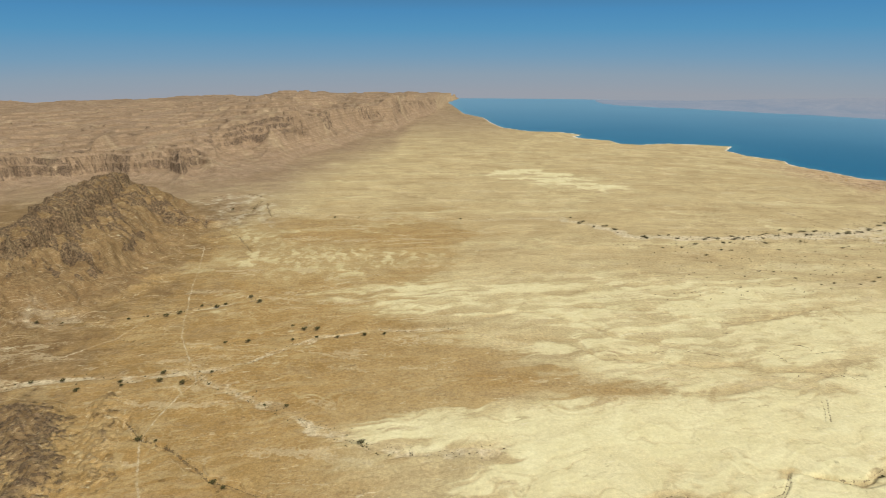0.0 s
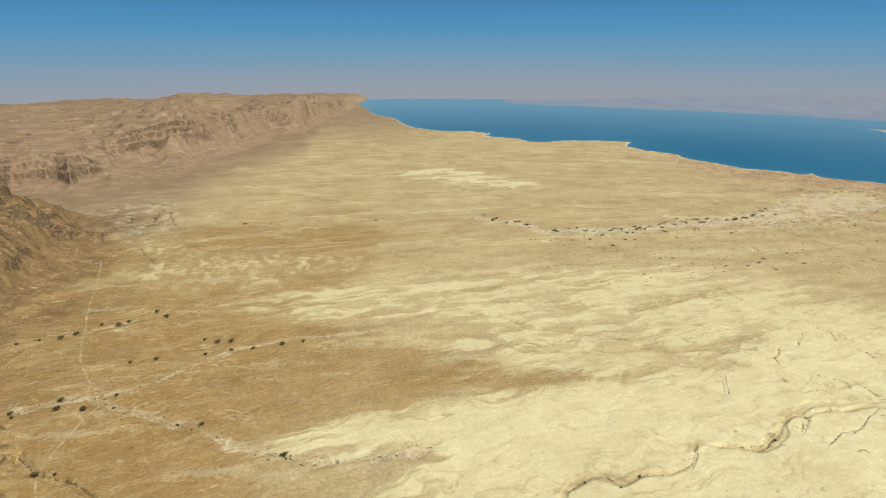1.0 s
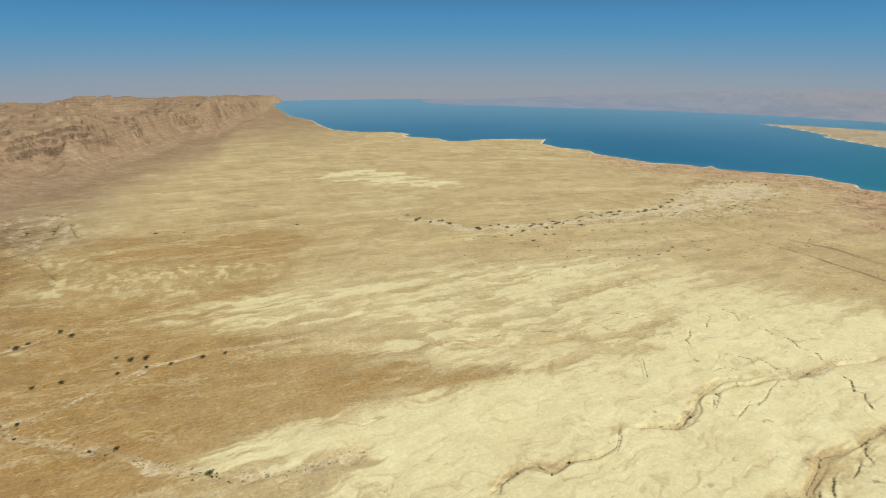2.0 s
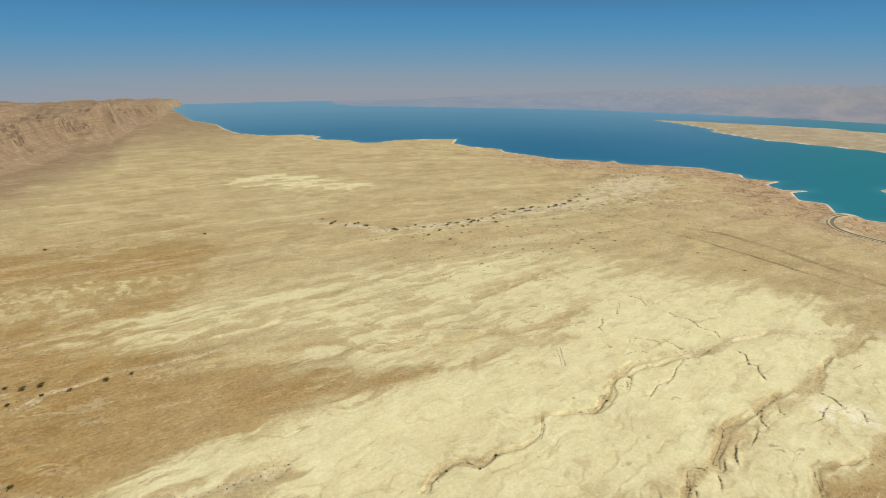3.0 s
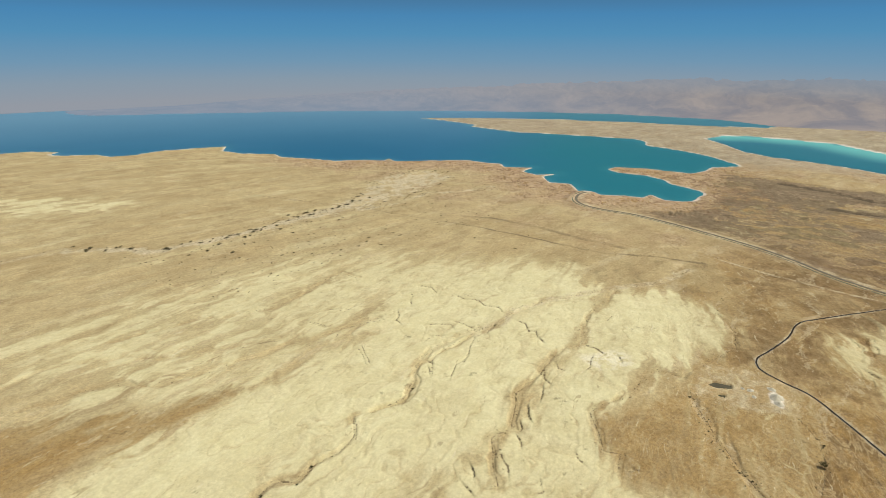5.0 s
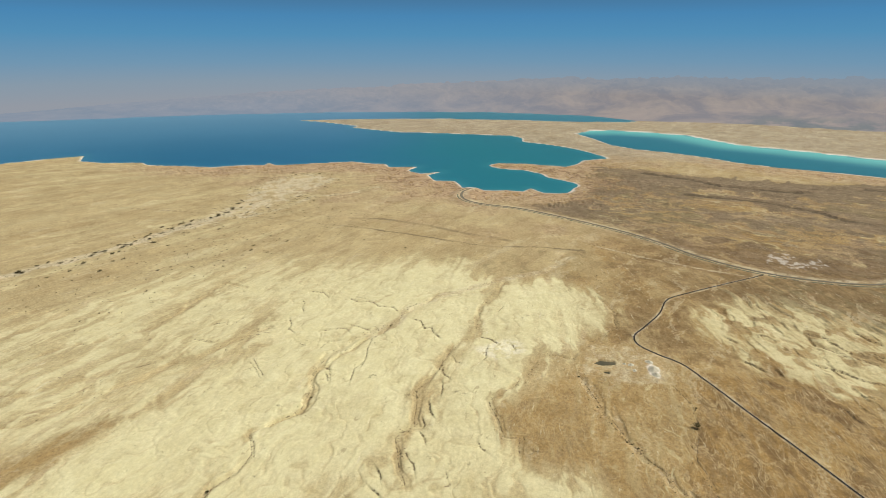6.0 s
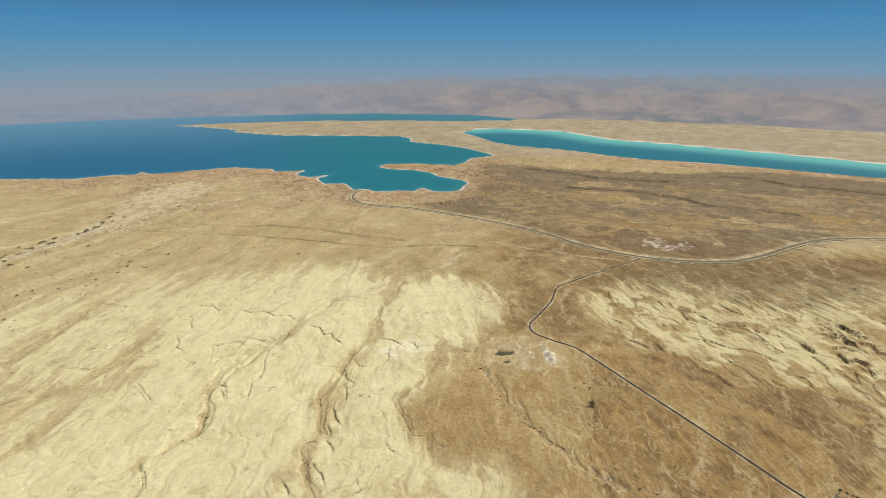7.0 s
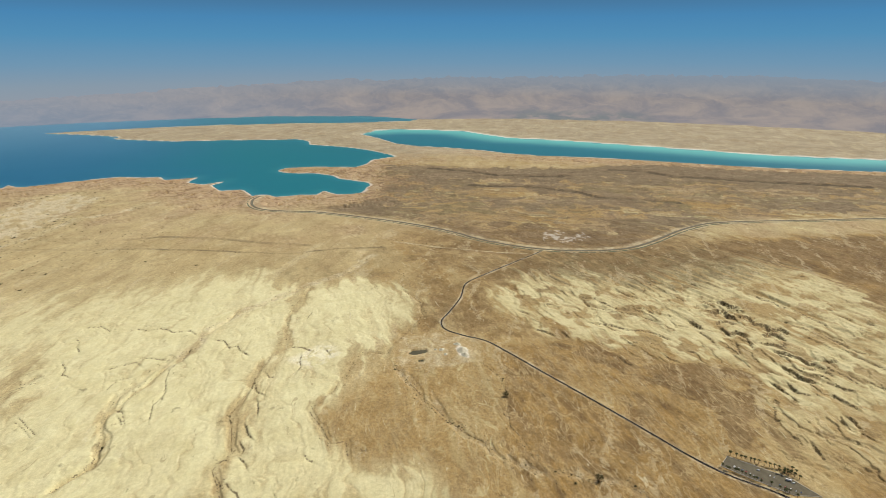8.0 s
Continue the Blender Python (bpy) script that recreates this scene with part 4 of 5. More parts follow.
def mixed(n, l, fac, a, b, mode="MIX"):
    t = n.new("ShaderNodeMix")
    t.data_type, t.blend_type = "RGBA", mode
    for key, v in (("Factor", fac), ("A", a), ("B", b)):
        s = [q for q in t.inputs if q.name == key and (q.type == "RGBA" or key == "Factor") and q.enabled][0]
        if isinstance(v, tuple):
            s.default_value = (*v, 1)
        elif isinstance(v, (int, float)):
            s.default_value = v
        else:
            l.new(v, s)
    return [q for q in t.outputs if q.type == "RGBA"][0]


def times(n, l, a, b):
    t = n.new("ShaderNodeMath")
    t.operation = "MULTIPLY"
    for s, v in zip(t.inputs, (a, b)):
        if isinstance(v, (int, float)):
            s.default_value = v
        else:
            l.new(v, s)
    return t.outputs[0]


def bumped(n, l, height, strength, distance, bsdf):
    t = n.new("ShaderNodeBump")
    t.inputs["Strength"].default_value, t.inputs["Distance"].default_value = strength, distance
    l.new(height, t.inputs["Height"])
    l.new(t.outputs["Normal"], bsdf.inputs["Normal"])


def ground_material():
    m, n, l, bsdf = material("desert_ground")
    at_a, at_b, at_c = n.new("ShaderNodeAttribute"), n.new("ShaderNodeAttribute"), n.new("ShaderNodeAttribute")
    at_a.attribute_name, at_b.attribute_name, at_c.attribute_name = "kinds_a", "kinds_b", "kinds_c"
    sa, sb, sc = n.new("ShaderNodeSeparateColor"), n.new("ShaderNodeSeparateColor"), n.new("ShaderNodeSeparateColor")
    for at, s in ((at_a, sa), (at_b, sb), (at_c, sc)):
        l.new(at.outputs["Color"], s.inputs[0])
    pale, brown, wash, salt = sa.outputs[0], sa.outputs[1], sa.outputs[2], at_a.outputs["Alpha"]
    rock, mud, scrub, bed = sb.outputs[0], sb.outputs[1], sb.outputs[2], at_b.outputs["Alpha"]
    lime, silt, coast = sc.outputs[0], sc.outputs[1], sc.outputs[2]
    pos = n.new("ShaderNodeTexCoord").outputs["Object"]
    big, mid, small = noise_node(n, l, pos, 0.008, 6, 0.6), noise_node(n, l, pos, 0.045, 6, 0.6, 0.5), noise_node(n, l, pos, 0.25, 5, 0.65)
    high = n.new("ShaderNodeSeparateXYZ")
    l.new(pos, high.inputs[0])
    bed_wave = n.new("ShaderNodeTexNoise")
    bed_wave.noise_dimensions = "1D"
    bed_wave.inputs["Scale"].default_value, bed_wave.inputs["Detail"].default_value = 0.16, 4
    l.new(high.outputs["Z"], bed_wave.inputs["W"])
    strata = bed_wave.outputs["Fac"]
    fl = n.new("ShaderNodeAttribute")
    fl.attribute_name = "flow"
    wide_map, fine_map = n.new("ShaderNodeMapping"), n.new("ShaderNodeMapping")
    wide_map.inputs["Scale"].default_value, fine_map.inputs["Scale"].default_value = (1.7, 5.0, 1), (3.2, 8.5, 1)
    l.new(fl.outputs["Vector"], wide_map.inputs["Vector"])
    l.new(fl.outputs["Vector"], fine_map.inputs["Vector"])
    run_a, run_b = noise_node(n, l, wide_map.outputs[0], 1.0, 8, 0.66, 0.6), noise_node(n, l, fine_map.outputs[0], 1.0, 5, 0.6, 0.5)
    open_land = n.new("ShaderNodeMath")
    open_land.operation = "SUBTRACT"
    open_land.inputs[0].default_value = 1.0
    l.new(lime, open_land.inputs[1])
    mk = n.new("ShaderNodeAttribute")
    mk.attribute_name = "marks"
    sm = n.new("ShaderNodeSeparateColor")
    l.new(mk.outputs["Color"], sm.inputs[0])
    scarp, flats, chalk, plain = sm.outputs[0], sm.outputs[1], sm.outputs[2], mk.outputs["Alpha"]

    def lines_of(value, a, b, mode="PINGPONG"):
        t = n.new("ShaderNodeMath")
        t.operation = mode
        t.inputs[1].default_value = 0.5
        l.new(value, t.inputs[0])
        return spread(n, l, t.outputs[0], a, b)

    def stretched(vec, scale, detail, rough, distort):
        t = n.new("ShaderNodeMapping")
        t.inputs["Scale"].default_value = scale
        l.new(vec, t.inputs["Vector"])
        return noise_node(n, l, t.outputs[0], 1.0, detail, rough, distort)

    ragged_a, ragged_b = noise_node(n, l, pos, 0.022, 10, 0.68, 0.3), noise_node(n, l, pos, 0.05, 8, 0.7, 0.2)

    def crisp(value, by, much, keep):
        a = n.new("ShaderNodeMath")
        a.operation = "ADD"
        l.new(value, a.inputs[0])
        l.new(spread(n, l, by, 0.3, 0.7, -much, much), a.inputs[1])
        hard = spread(n, l, a.outputs[0], 0.36, 0.64, 0.0, 1.0)
        b = n.new("ShaderNodeMix")
        b.inputs["Factor"].default_value = keep
        l.new(hard, b.inputs["A"])
        l.new(value, b.inputs["B"])
        return b.outputs["Result"]

    both = n.new("ShaderNodeMix")
    l.new(run_a, both.inputs["A"])
    l.new(ragged_a, both.inputs["B"])
    both.inputs["Factor"].default_value = 0.72
    pale = crisp(pale, both.outputs["Result"], 0.42, 0.64)
    brown = crisp(brown, both.outputs["Result"], 0.34, 0.62)
    scrub = crisp(scrub, ragged_a, 0.35, 0.4)
    mud = crisp(mud, ragged_a, 0.28, 0.4)
    rock = crisp(rock, ragged_b, 0.50, 0.3)
    bed = crisp(bed, ragged_b, 0.42, 0.35)
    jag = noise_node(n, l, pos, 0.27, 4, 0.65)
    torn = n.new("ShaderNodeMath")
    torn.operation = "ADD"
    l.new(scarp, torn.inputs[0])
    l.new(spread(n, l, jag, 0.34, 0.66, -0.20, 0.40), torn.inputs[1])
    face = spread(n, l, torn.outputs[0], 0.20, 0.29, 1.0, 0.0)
    col = mixed(n, l, spread(n, l, big, 0.35, 0.65), (0.432, 0.336, 0.168), (0.500, 0.405, 0.212))
    col = mixed(n, l, silt, col, mixed(n, l, spread(n, l, big, 0.35, 0.65), (0.34, 0.28, 0.185), (0.44, 0.372, 0.25)))
    col = mixed(n, l, coast, col, mixed(n, l, spread(n, l, mid, 0.3, 0.7), (0.36, 0.25, 0.145), (0.50, 0.37, 0.22)))
    stone = mixed(n, l, spread(n, l, mid, 0.3, 0.7), (0.215, 0.145, 0.088), (0.325, 0.235, 0.155))
    stone = mixed(n, l, spread(n, l, strata, 0.40, 0.62, 0.0, 0.55), stone, (0.19, 0.125, 0.07))
    col = mixed(n, l, times(n, l, lime, 0.92), col, stone)
    col = mixed(n, l, times(n, l, brown, spread(n, l, lime, 0.0, 1.0, 1.0, 0.1)), col, mixed(n, l, spread(n, l, mid, 0.3, 0.7), (0.295, 0.183, 0.062), (0.362, 0.238, 0.087)))
    col = mixed(n, l, scrub, col, mixed(n, l, spread(n, l, mid, 0.35, 0.6), (0.16, 0.126, 0.060), (0.25, 0.20, 0.10)))
    col = mixed(n, l, pale, col, mixed(n, l, spread(n, l, mid, 0.30, 0.68), (0.622, 0.560, 0.302), (0.718, 0.668, 0.396)))
    col = mixed(n, l, mud, col, mixed(n, l, at_c.outputs["Alpha"], mixed(n, l, spread(n, l, mid, 0.35, 0.65), (0.155, 0.115, 0.066), (0.245, 0.188, 0.115)),
                                   mixed(n, l, spread(n, l, mid, 0.35, 0.65), (0.150, 0.096, 0.042), (0.222, 0.145, 0.066))))
    # salt flats: streaks along the shore, and thin dark creeks
    drift = stretched(pos, (0.016, 0.0042, 1), 9, 0.68, 0.7)
    drift_b = stretched(pos, (0.040, 0.0075, 1), 7, 0.66, 1.0)
    col = mixed(n, l, times(n, l, flats, spread(n, l, drift, 0.46, 0.58, 0.0, 0.5)), col, (0.262, 0.192, 0.118))
    col = mixed(n, l, times(n, l, flats, spread(n, l, drift_b, 0.57, 0.64, 0.0, 0.5)), col, (0.42, 0.335, 0.21))
    col = mixed(n, l, times(n, l, flats, spread(n, l, drift_b, 0.46, 0.38, 0.0, 0.6)), col, (0.165, 0.120, 0.068))
    col = mixed(n, l, times(n, l, flats, times(n, l, lines_of(drift, 0.480, 0.497), 0.65)), col, (0.12, 0.085, 0.05))
    col = mixed(n, l, times(n, l, silt, spread(n, l, drift_b, 0.50, 0.62, 0.0, 0.55)), col, (0.31, 0.255, 0.17))
    # light and dark streaks over the open plain
    sweep = stretched(pos, (0.0065, 0.030, 1), 9, 0.66, 0.6)
    open_plain = times(n, l, times(n, l, open_land.outputs[0], spread(n, l, pale, 0.2, 0.55, 1.0, 0.0)), spread(n, l, flats, 0.0, 0.5, 1.0, 0.0))
    col = mixed(n, l, times(n, l, open_plain, spread(n, l, sweep, 0.565, 0.61, 0.0, 0.42)), col, (0.56, 0.47, 0.285))
    col = mixed(n, l, times(n, l, open_plain, spread(n, l, sweep, 0.45, 0.40, 0.0, 0.38)), col, (0.30, 0.215, 0.105))
    # gullies towards the shore
    gully = noise_node(n, l, pos, 0.0105, 5, 0.6, 1.2)
    col = mixed(n, l, times(n, l, coast, times(n, l, lines_of(gully, 0.474, 0.494), 0.85)), col, (0.215, 0.135, 0.075))
    # rills on the gravel plain
    rills = stretched(fl.outputs["Vector"], (2.4, 5.4, 1), 3, 0.55, 1.4)
    col = mixed(n, l, times(n, l, plain, times(n, l, lines_of(rills, 0.462, 0.492), spread(n, l, ragged_a, 0.42, 0.58, 0.16, 0.70))), col, (0.45, 0.345, 0.175))
    col = mixed(n, l, times(n, l, chalk, spread(n, l, ragged_b, 0.44, 0.54, 0.0, 0.85)), col, (0.76, 0.71, 0.51))
    # short broken edges along the drainage
    ticks = stretched(fl.outputs["Vector"], (3.6, 15.0, 1), 3, 0.6, 0.8)
    col = mixed(n, l, times(n, l, times(n, l, spread(n, l, ticks, 0.655, 0.69), open_land.outputs[0]), spread(n, l, ragged_a, 0.42, 0.56, 0.0, 0.5)), col, (0.28, 0.205, 0.10))
    col = mixed(n, l, times(n, l, times(n, l, spread(n, l, ticks, 0.345, 0.31), open_land.outputs[0]), spread(n, l, ragged_b, 0.40, 0.56, 0.0, 0.5)), col, (0.70, 0.64, 0.42))
    col = mixed(n, l, wash, col, (0.105, 0.080, 0.048))
    col = mixed(n, l, times(n, l, bed, 0.88), col, mixed(n, l, spread(n, l, small, 0.3, 0.7), (0.50, 0.42, 0.255), (0.63, 0.55, 0.365)))
    # bare dark rock, with part of the cliffs' shade put into its colour
    col = mixed(n, l, times(n, l, rock, 0.9), col, mixed(n, l, lime, mixed(n, l, spread(n, l, small, 0.35, 0.68), (0.050, 0.035, 0.020), (0.205, 0.138, 0.070)),
                                                          mixed(n, l, spread(n, l, small, 0.35, 0.68), (0.090, 0.066, 0.046), (0.225, 0.158, 0.098))))
    # dark edges along scarps and channels, the scarps' shade put into the colour
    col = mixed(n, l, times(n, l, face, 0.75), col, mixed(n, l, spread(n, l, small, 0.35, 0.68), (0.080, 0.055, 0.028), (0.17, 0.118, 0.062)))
    col = mixed(n, l, salt, col, (0.78, 0.74, 0.64))
    fine = noise_node(n, l, pos, 0.8, 4, 0.7)
    tiny = n.new("ShaderNodeMath")
    tiny.operation = "ADD"
    l.new(small, tiny.inputs[0])
    l.new(fine, tiny.inputs[1])
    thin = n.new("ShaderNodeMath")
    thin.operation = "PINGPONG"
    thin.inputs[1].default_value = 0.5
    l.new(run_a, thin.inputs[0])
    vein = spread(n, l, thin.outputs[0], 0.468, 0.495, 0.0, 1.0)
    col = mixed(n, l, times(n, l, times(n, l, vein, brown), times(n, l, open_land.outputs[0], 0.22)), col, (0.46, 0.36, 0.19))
    # thin darker lines in the marl, gully shade put into the colour
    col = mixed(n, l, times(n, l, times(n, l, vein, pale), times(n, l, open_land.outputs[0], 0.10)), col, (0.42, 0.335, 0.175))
    lay_a, lay_b = noise_node(n, l, pos, 0.011, 10, 0.66, 1.5), noise_node(n, l, pos, 0.017, 10, 0.66, 0.7)
    t_all = times(n, l, times(n, l, spread(n, l, lay_a, 0.45, 0.49, 0.94, 1.0), spread(n, l, lay_b, 0.50, 0.53, 1.0, 0.95)),
                  times(n, l, spread(n, l, lay_a, 0.575, 0.60, 1.0, 1.07), spread(n, l, run_b, 0.52, 0.60, 1.02, 0.96)))
    g0 = n.new("ShaderNodeCombineColor")
    for q in g0.inputs:
        l.new(t_all, q)
    calm = n.new("ShaderNodeMath")
    calm.operation, calm.use_clamp = "MULTIPLY_ADD", True
    calm.inputs[1].default_value, calm.inputs[2].default_value = -0.72, 1.0
    l.new(pale, calm.inputs[0])
    col = mixed(n, l, calm.outputs[0], col, g0.outputs[0], "MULTIPLY")
    rill = n.new("ShaderNodeMath")
    rill.operation = "PINGPONG"
    rill.inputs[1].default_value = 0.5
    l.new(run_b, rill.inputs[0])
    col = mixed(n, l, times(n, l, times(n, l, spread(n, l, rill.outputs[0], 0.475, 0.497), spread(n, l, ragged_b, 0.46, 0.56)), times(n, l, open_land.outputs[0], spread(n, l, pale, 0.0, 1.0, 0.45, 0.08))), col, (0.62, 0.55, 0.48), "MULTIPLY")
    grain = spread(n, l, tiny.outputs[0], 0.66, 1.34, 0.66, 1.32)
    g = n.new("ShaderNodeCombineColor")
    for s in g.inputs:
        l.new(grain, s)
    col = mixed(n, l, spread(n, l, pale, 0.0, 1.0, 1.0, 0.38), col, g.outputs[0], "MULTIPLY")
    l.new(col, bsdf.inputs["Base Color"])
    bsdf.inputs["Roughness"].default_value = 0.95
    bsdf.inputs["Specular IOR Level"].default_value = 0.12
    # shelves in the marl: each rises slowly and breaks off at a sharp little edge
    shelf = n.new("ShaderNodeMath")
    shelf.operation = "FRACT"
    l.new(times(n, l, stretched(fl.outputs["Vector"], (1.3, 3.4, 1), 5, 0.56, 0.6), 4.5), shelf.inputs[0])
    where = times(n, l, spread(n, l, noise_node(n, l, pos, 0.034, 5, 0.65), 0.56, 0.66), pale)
    relief = n.new("ShaderNodeMath")
    relief.operation = "MULTIPLY_ADD"
    l.new(times(n, l, shelf.outputs[0], where), relief.inputs[0])
    relief.inputs[1].default_value = 0.55
    l.new(times(n, l, small, spread(n, l, pale, 0.0, 1.0, 0.85, 0.12)), relief.inputs[2])
    folds = n.new("ShaderNodeMath")
    folds.operation = "MULTIPLY_ADD"
    l.new(run_b, folds.inputs[0])
    l.new(times(n, l, open_land.outputs[0], spread(n, l, pale, 0.0, 1.0, 0.4, 0.16)), folds.inputs[1])
    l.new(relief.outputs[0], folds.inputs[2])
    blocks = n.new("ShaderNodeMath")
    blocks.operation = "MULTIPLY_ADD"
    l.new(noise_node(n, l, pos, 0.075, 7, 0.68, 0.4), blocks.inputs[0])
    l.new(spread(n, l, rock, 0.0, 0.7, 0.0, 11.0), blocks.inputs[1])
    l.new(folds.outputs[0], blocks.inputs[2])
    bumped(n, l, blocks.outputs[0], 0.55, 1.0, bsdf)
    return m


def water_material():
    m, n, l, bsdf = material("salt_water")
    at = n.new("ShaderNodeAttribute")
    at.attribute_name = "kinds_a"
    s = n.new("ShaderNodeSeparateColor")
    l.new(at.outputs["Color"], s.inputs[0])
    pos = n.new("ShaderNodeTexCoord").outputs["Object"]
    wide = noise_node(n, l, pos, 0.0016, 3, 0.5)
    deep = mixed(n, l, spread(n, l, wide, 0.35, 0.65), (0.022, 0.135, 0.240), (0.030, 0.155, 0.265))
    col = mixed(n, l, s.outputs[0], deep, (0.015, 0.168, 0.208))
    # far water paler towards the horizon: haze put into its colour
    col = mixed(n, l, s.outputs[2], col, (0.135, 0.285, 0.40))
    col = mixed(n, l, s.outputs[1], col, (0.15, 0.50, 0.46))
    l.new(col, bsdf.inputs["Base Color"])
    bsdf.inputs["Roughness"].default_value = 0.45
    bsdf.inputs["Specular IOR Level"].default_value = 0.14
    bumped(n, l, noise_node(n, l, pos, 0.05, 4, 0.6), 0.03, 0.3, bsdf)
    return m


def range_material():
    """Bare mountains far off; dusty haze is painted on as a glow of their own, more towards the top."""
    m, n, l, bsdf = material("far_mountains")
    pos = n.new("ShaderNodeTexCoord").outputs["Object"]
    a, b = noise_node(n, l, pos, 0.004, 6, 0.6, 0.6), noise_node(n, l, pos, 0.018, 6, 0.65)
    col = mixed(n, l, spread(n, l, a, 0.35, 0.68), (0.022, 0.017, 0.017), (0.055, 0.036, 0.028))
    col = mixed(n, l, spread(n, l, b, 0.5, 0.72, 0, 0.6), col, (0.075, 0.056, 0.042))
    bsdf.inputs["Roughness"].default_value = 1.0
    bsdf.inputs["Specular IOR Level"].default_value = 0.0
    high = n.new("ShaderNodeSeparateXYZ")
    l.new(pos, high.inputs[0])
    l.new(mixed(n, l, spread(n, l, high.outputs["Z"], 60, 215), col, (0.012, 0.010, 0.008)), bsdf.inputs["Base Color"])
    haze_glow = mixed(n, l, spread(n, l, high.outputs["Z"], 110, 235), mixed(n, l, spread(n, l, a, 0.38, 0.62), (0.225, 0.222, 0.242), (0.312, 0.282, 0.266)), (0.225, 0.280, 0.345))
    haze_glow = mixed(n, l, spread(n, l, high.outputs["Y"], 1200, 3400, 0.0, 0.9), haze_glow, mixed(n, l, spread(n, l, high.outputs["Z"], 0, 150), (0.190, 0.262, 0.350), (0.275, 0.300, 0.345)))
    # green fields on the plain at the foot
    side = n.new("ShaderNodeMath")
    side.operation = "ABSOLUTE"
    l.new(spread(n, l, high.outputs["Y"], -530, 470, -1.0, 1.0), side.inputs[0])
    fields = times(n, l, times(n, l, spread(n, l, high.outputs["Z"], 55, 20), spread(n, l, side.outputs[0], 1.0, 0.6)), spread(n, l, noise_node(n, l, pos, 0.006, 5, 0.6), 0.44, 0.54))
    haze_glow = mixed(n, l, times(n, l, fields, 0.8), haze_glow, (0.150, 0.190, 0.205))
    l.new(haze_glow, bsdf.inputs["Emission Color"])
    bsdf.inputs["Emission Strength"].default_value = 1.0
    return m


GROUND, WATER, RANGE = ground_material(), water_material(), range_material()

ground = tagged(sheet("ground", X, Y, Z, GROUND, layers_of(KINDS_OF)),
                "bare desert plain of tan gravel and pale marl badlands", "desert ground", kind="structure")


def open_sheet(name, xs, ys, zs, mat, layers=()):
    n, m = xs.shape
    me = bpy.data.meshes.new(name)
    i, j = np.meshgrid(np.arange(n - 1), np.arange(m - 1), indexing="ij")
    quads = np.stack([(i + 1) * m + j, (i + 1) * m + j + 1, i * m + j + 1, i * m + j], -1).reshape(-1, 4).astype(np.int32)
    me.vertices.add(n * m)
    me.vertices.foreach_set("co", np.stack([xs, ys, zs], -1).astype(np.float32).ravel())
    me.loops.add(quads.size)
    me.loops.foreach_set("vertex_index", quads.ravel())
    me.polygons.add(len(quads))
    me.polygons.foreach_set("loop_start", np.arange(0, quads.size, 4, dtype=np.int32))
    me.update(calc_edges=True)
    me.polygons.foreach_set("use_smooth", np.ones(len(quads), bool))
    add_layers(me, layers)
    me.materials.append(mat)
    return new(name, me)


# the rocky hill and the escarpment, built finer and laid over the sheet
hx, hy = np.meshgrid(np.arange(-960, -470, 2.0, dtype=np.float32), np.arange(640, 1520, 2.4, dtype=np.float32), indexing="xy")
hz, *h_kinds = land(hx, hy)
hz = hz - 2.5 * (1 - smooth(1, 5, hill_height(hx, hy)))
tagged(open_sheet("hill", hx, hy, hz, GROUND, layers_of(h_kinds)), "rugged brown rocky hill with dark crags along its crest", "hill", kind="structure")
er, eb = np.meshgrid(np.concatenate([np.arange(1560, 2900, 4.2), np.arange(2900, 4140, 7.0)]), np.radians(np.arange(-49.5, 1.6, 0.10)), indexing="ij")
ex, ey = (er * np.sin(eb)).astype(np.float32), (er * np.cos(eb)).astype(np.float32)
ez, *e_kinds = land(ex, ey)
ez = ez - 3.0 * (1 - smooth(0.0, 0.3, escarpment_cover(ex, ey)))
tagged(open_sheet("escarpment", ex, ey, ez, GROUND, layers_of(e_kinds)), "brown limestone escarpment with cliff bands and talus slopes", "cliff", kind="structure")

# water: its own rings, level at 0
w_bear = np.radians(np.concatenate([np.arange(-10, 130, 0.4), np.arange(134, 350, 8.0)]))
w_ring = np.sort(np.concatenate([400 / np.tan(np.radians(np.arange(24, 4.62, -0.22))), [200, 600, 4965]]))
WR, WB = np.meshgrid(w_ring, w_bear, indexing="ij")
WX, WY = WR * np.sin(WB), WR * np.cos(WB)
in_lake = signed(WX, WY, LAKE, 900)
d_far, _ = to_line(WX, WY, LAKE_FAR, 600)
bay = np.where(in_lake > -30, 0.85, 1.0) * smooth(420, -560, (WY - 1350) - 0.75 * (WX - 1700) + 60 * fbm(WX / 300, WY / 300, 2, 5))
edge, _ = to_line(WX, WY, SHORE_WEST + SHORE_BAY + SHORE_PENINSULA[:14], 200)
rim_teal = np.where(in_lake > -30, (1 - smooth(20, 240, d_far)) * 0.95, 0.10 * (1 - smooth(5, 45, edge)))
# the third mask grows with distance and carries the painted haze
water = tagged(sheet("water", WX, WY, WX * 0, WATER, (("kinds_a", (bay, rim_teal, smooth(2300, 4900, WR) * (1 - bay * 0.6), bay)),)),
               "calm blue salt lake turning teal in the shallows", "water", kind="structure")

# far shore: a mountain range, its haze painted into the material
m_bear = np.radians(np.arange(4, 156, 0.12))
m_share, MB = np.meshgrid(np.concatenate([np.linspace(0, 0.27, 24), np.linspace(0.28, 1, 64)]), m_bear, indexing="ij")
deg = np.degrees(MB)
m_foot = np.interp(deg, [4, 30, 62, 71, 78, 156], [4200, 4200, 4080, 3900, 3430, 3380]) + 25 * fbm(deg / 3, deg * 0, 3, 303)
MR = m_foot + (4930 - m_foot) * m_share
MX, MY = MR * np.sin(MB), MR * np.cos(MB)
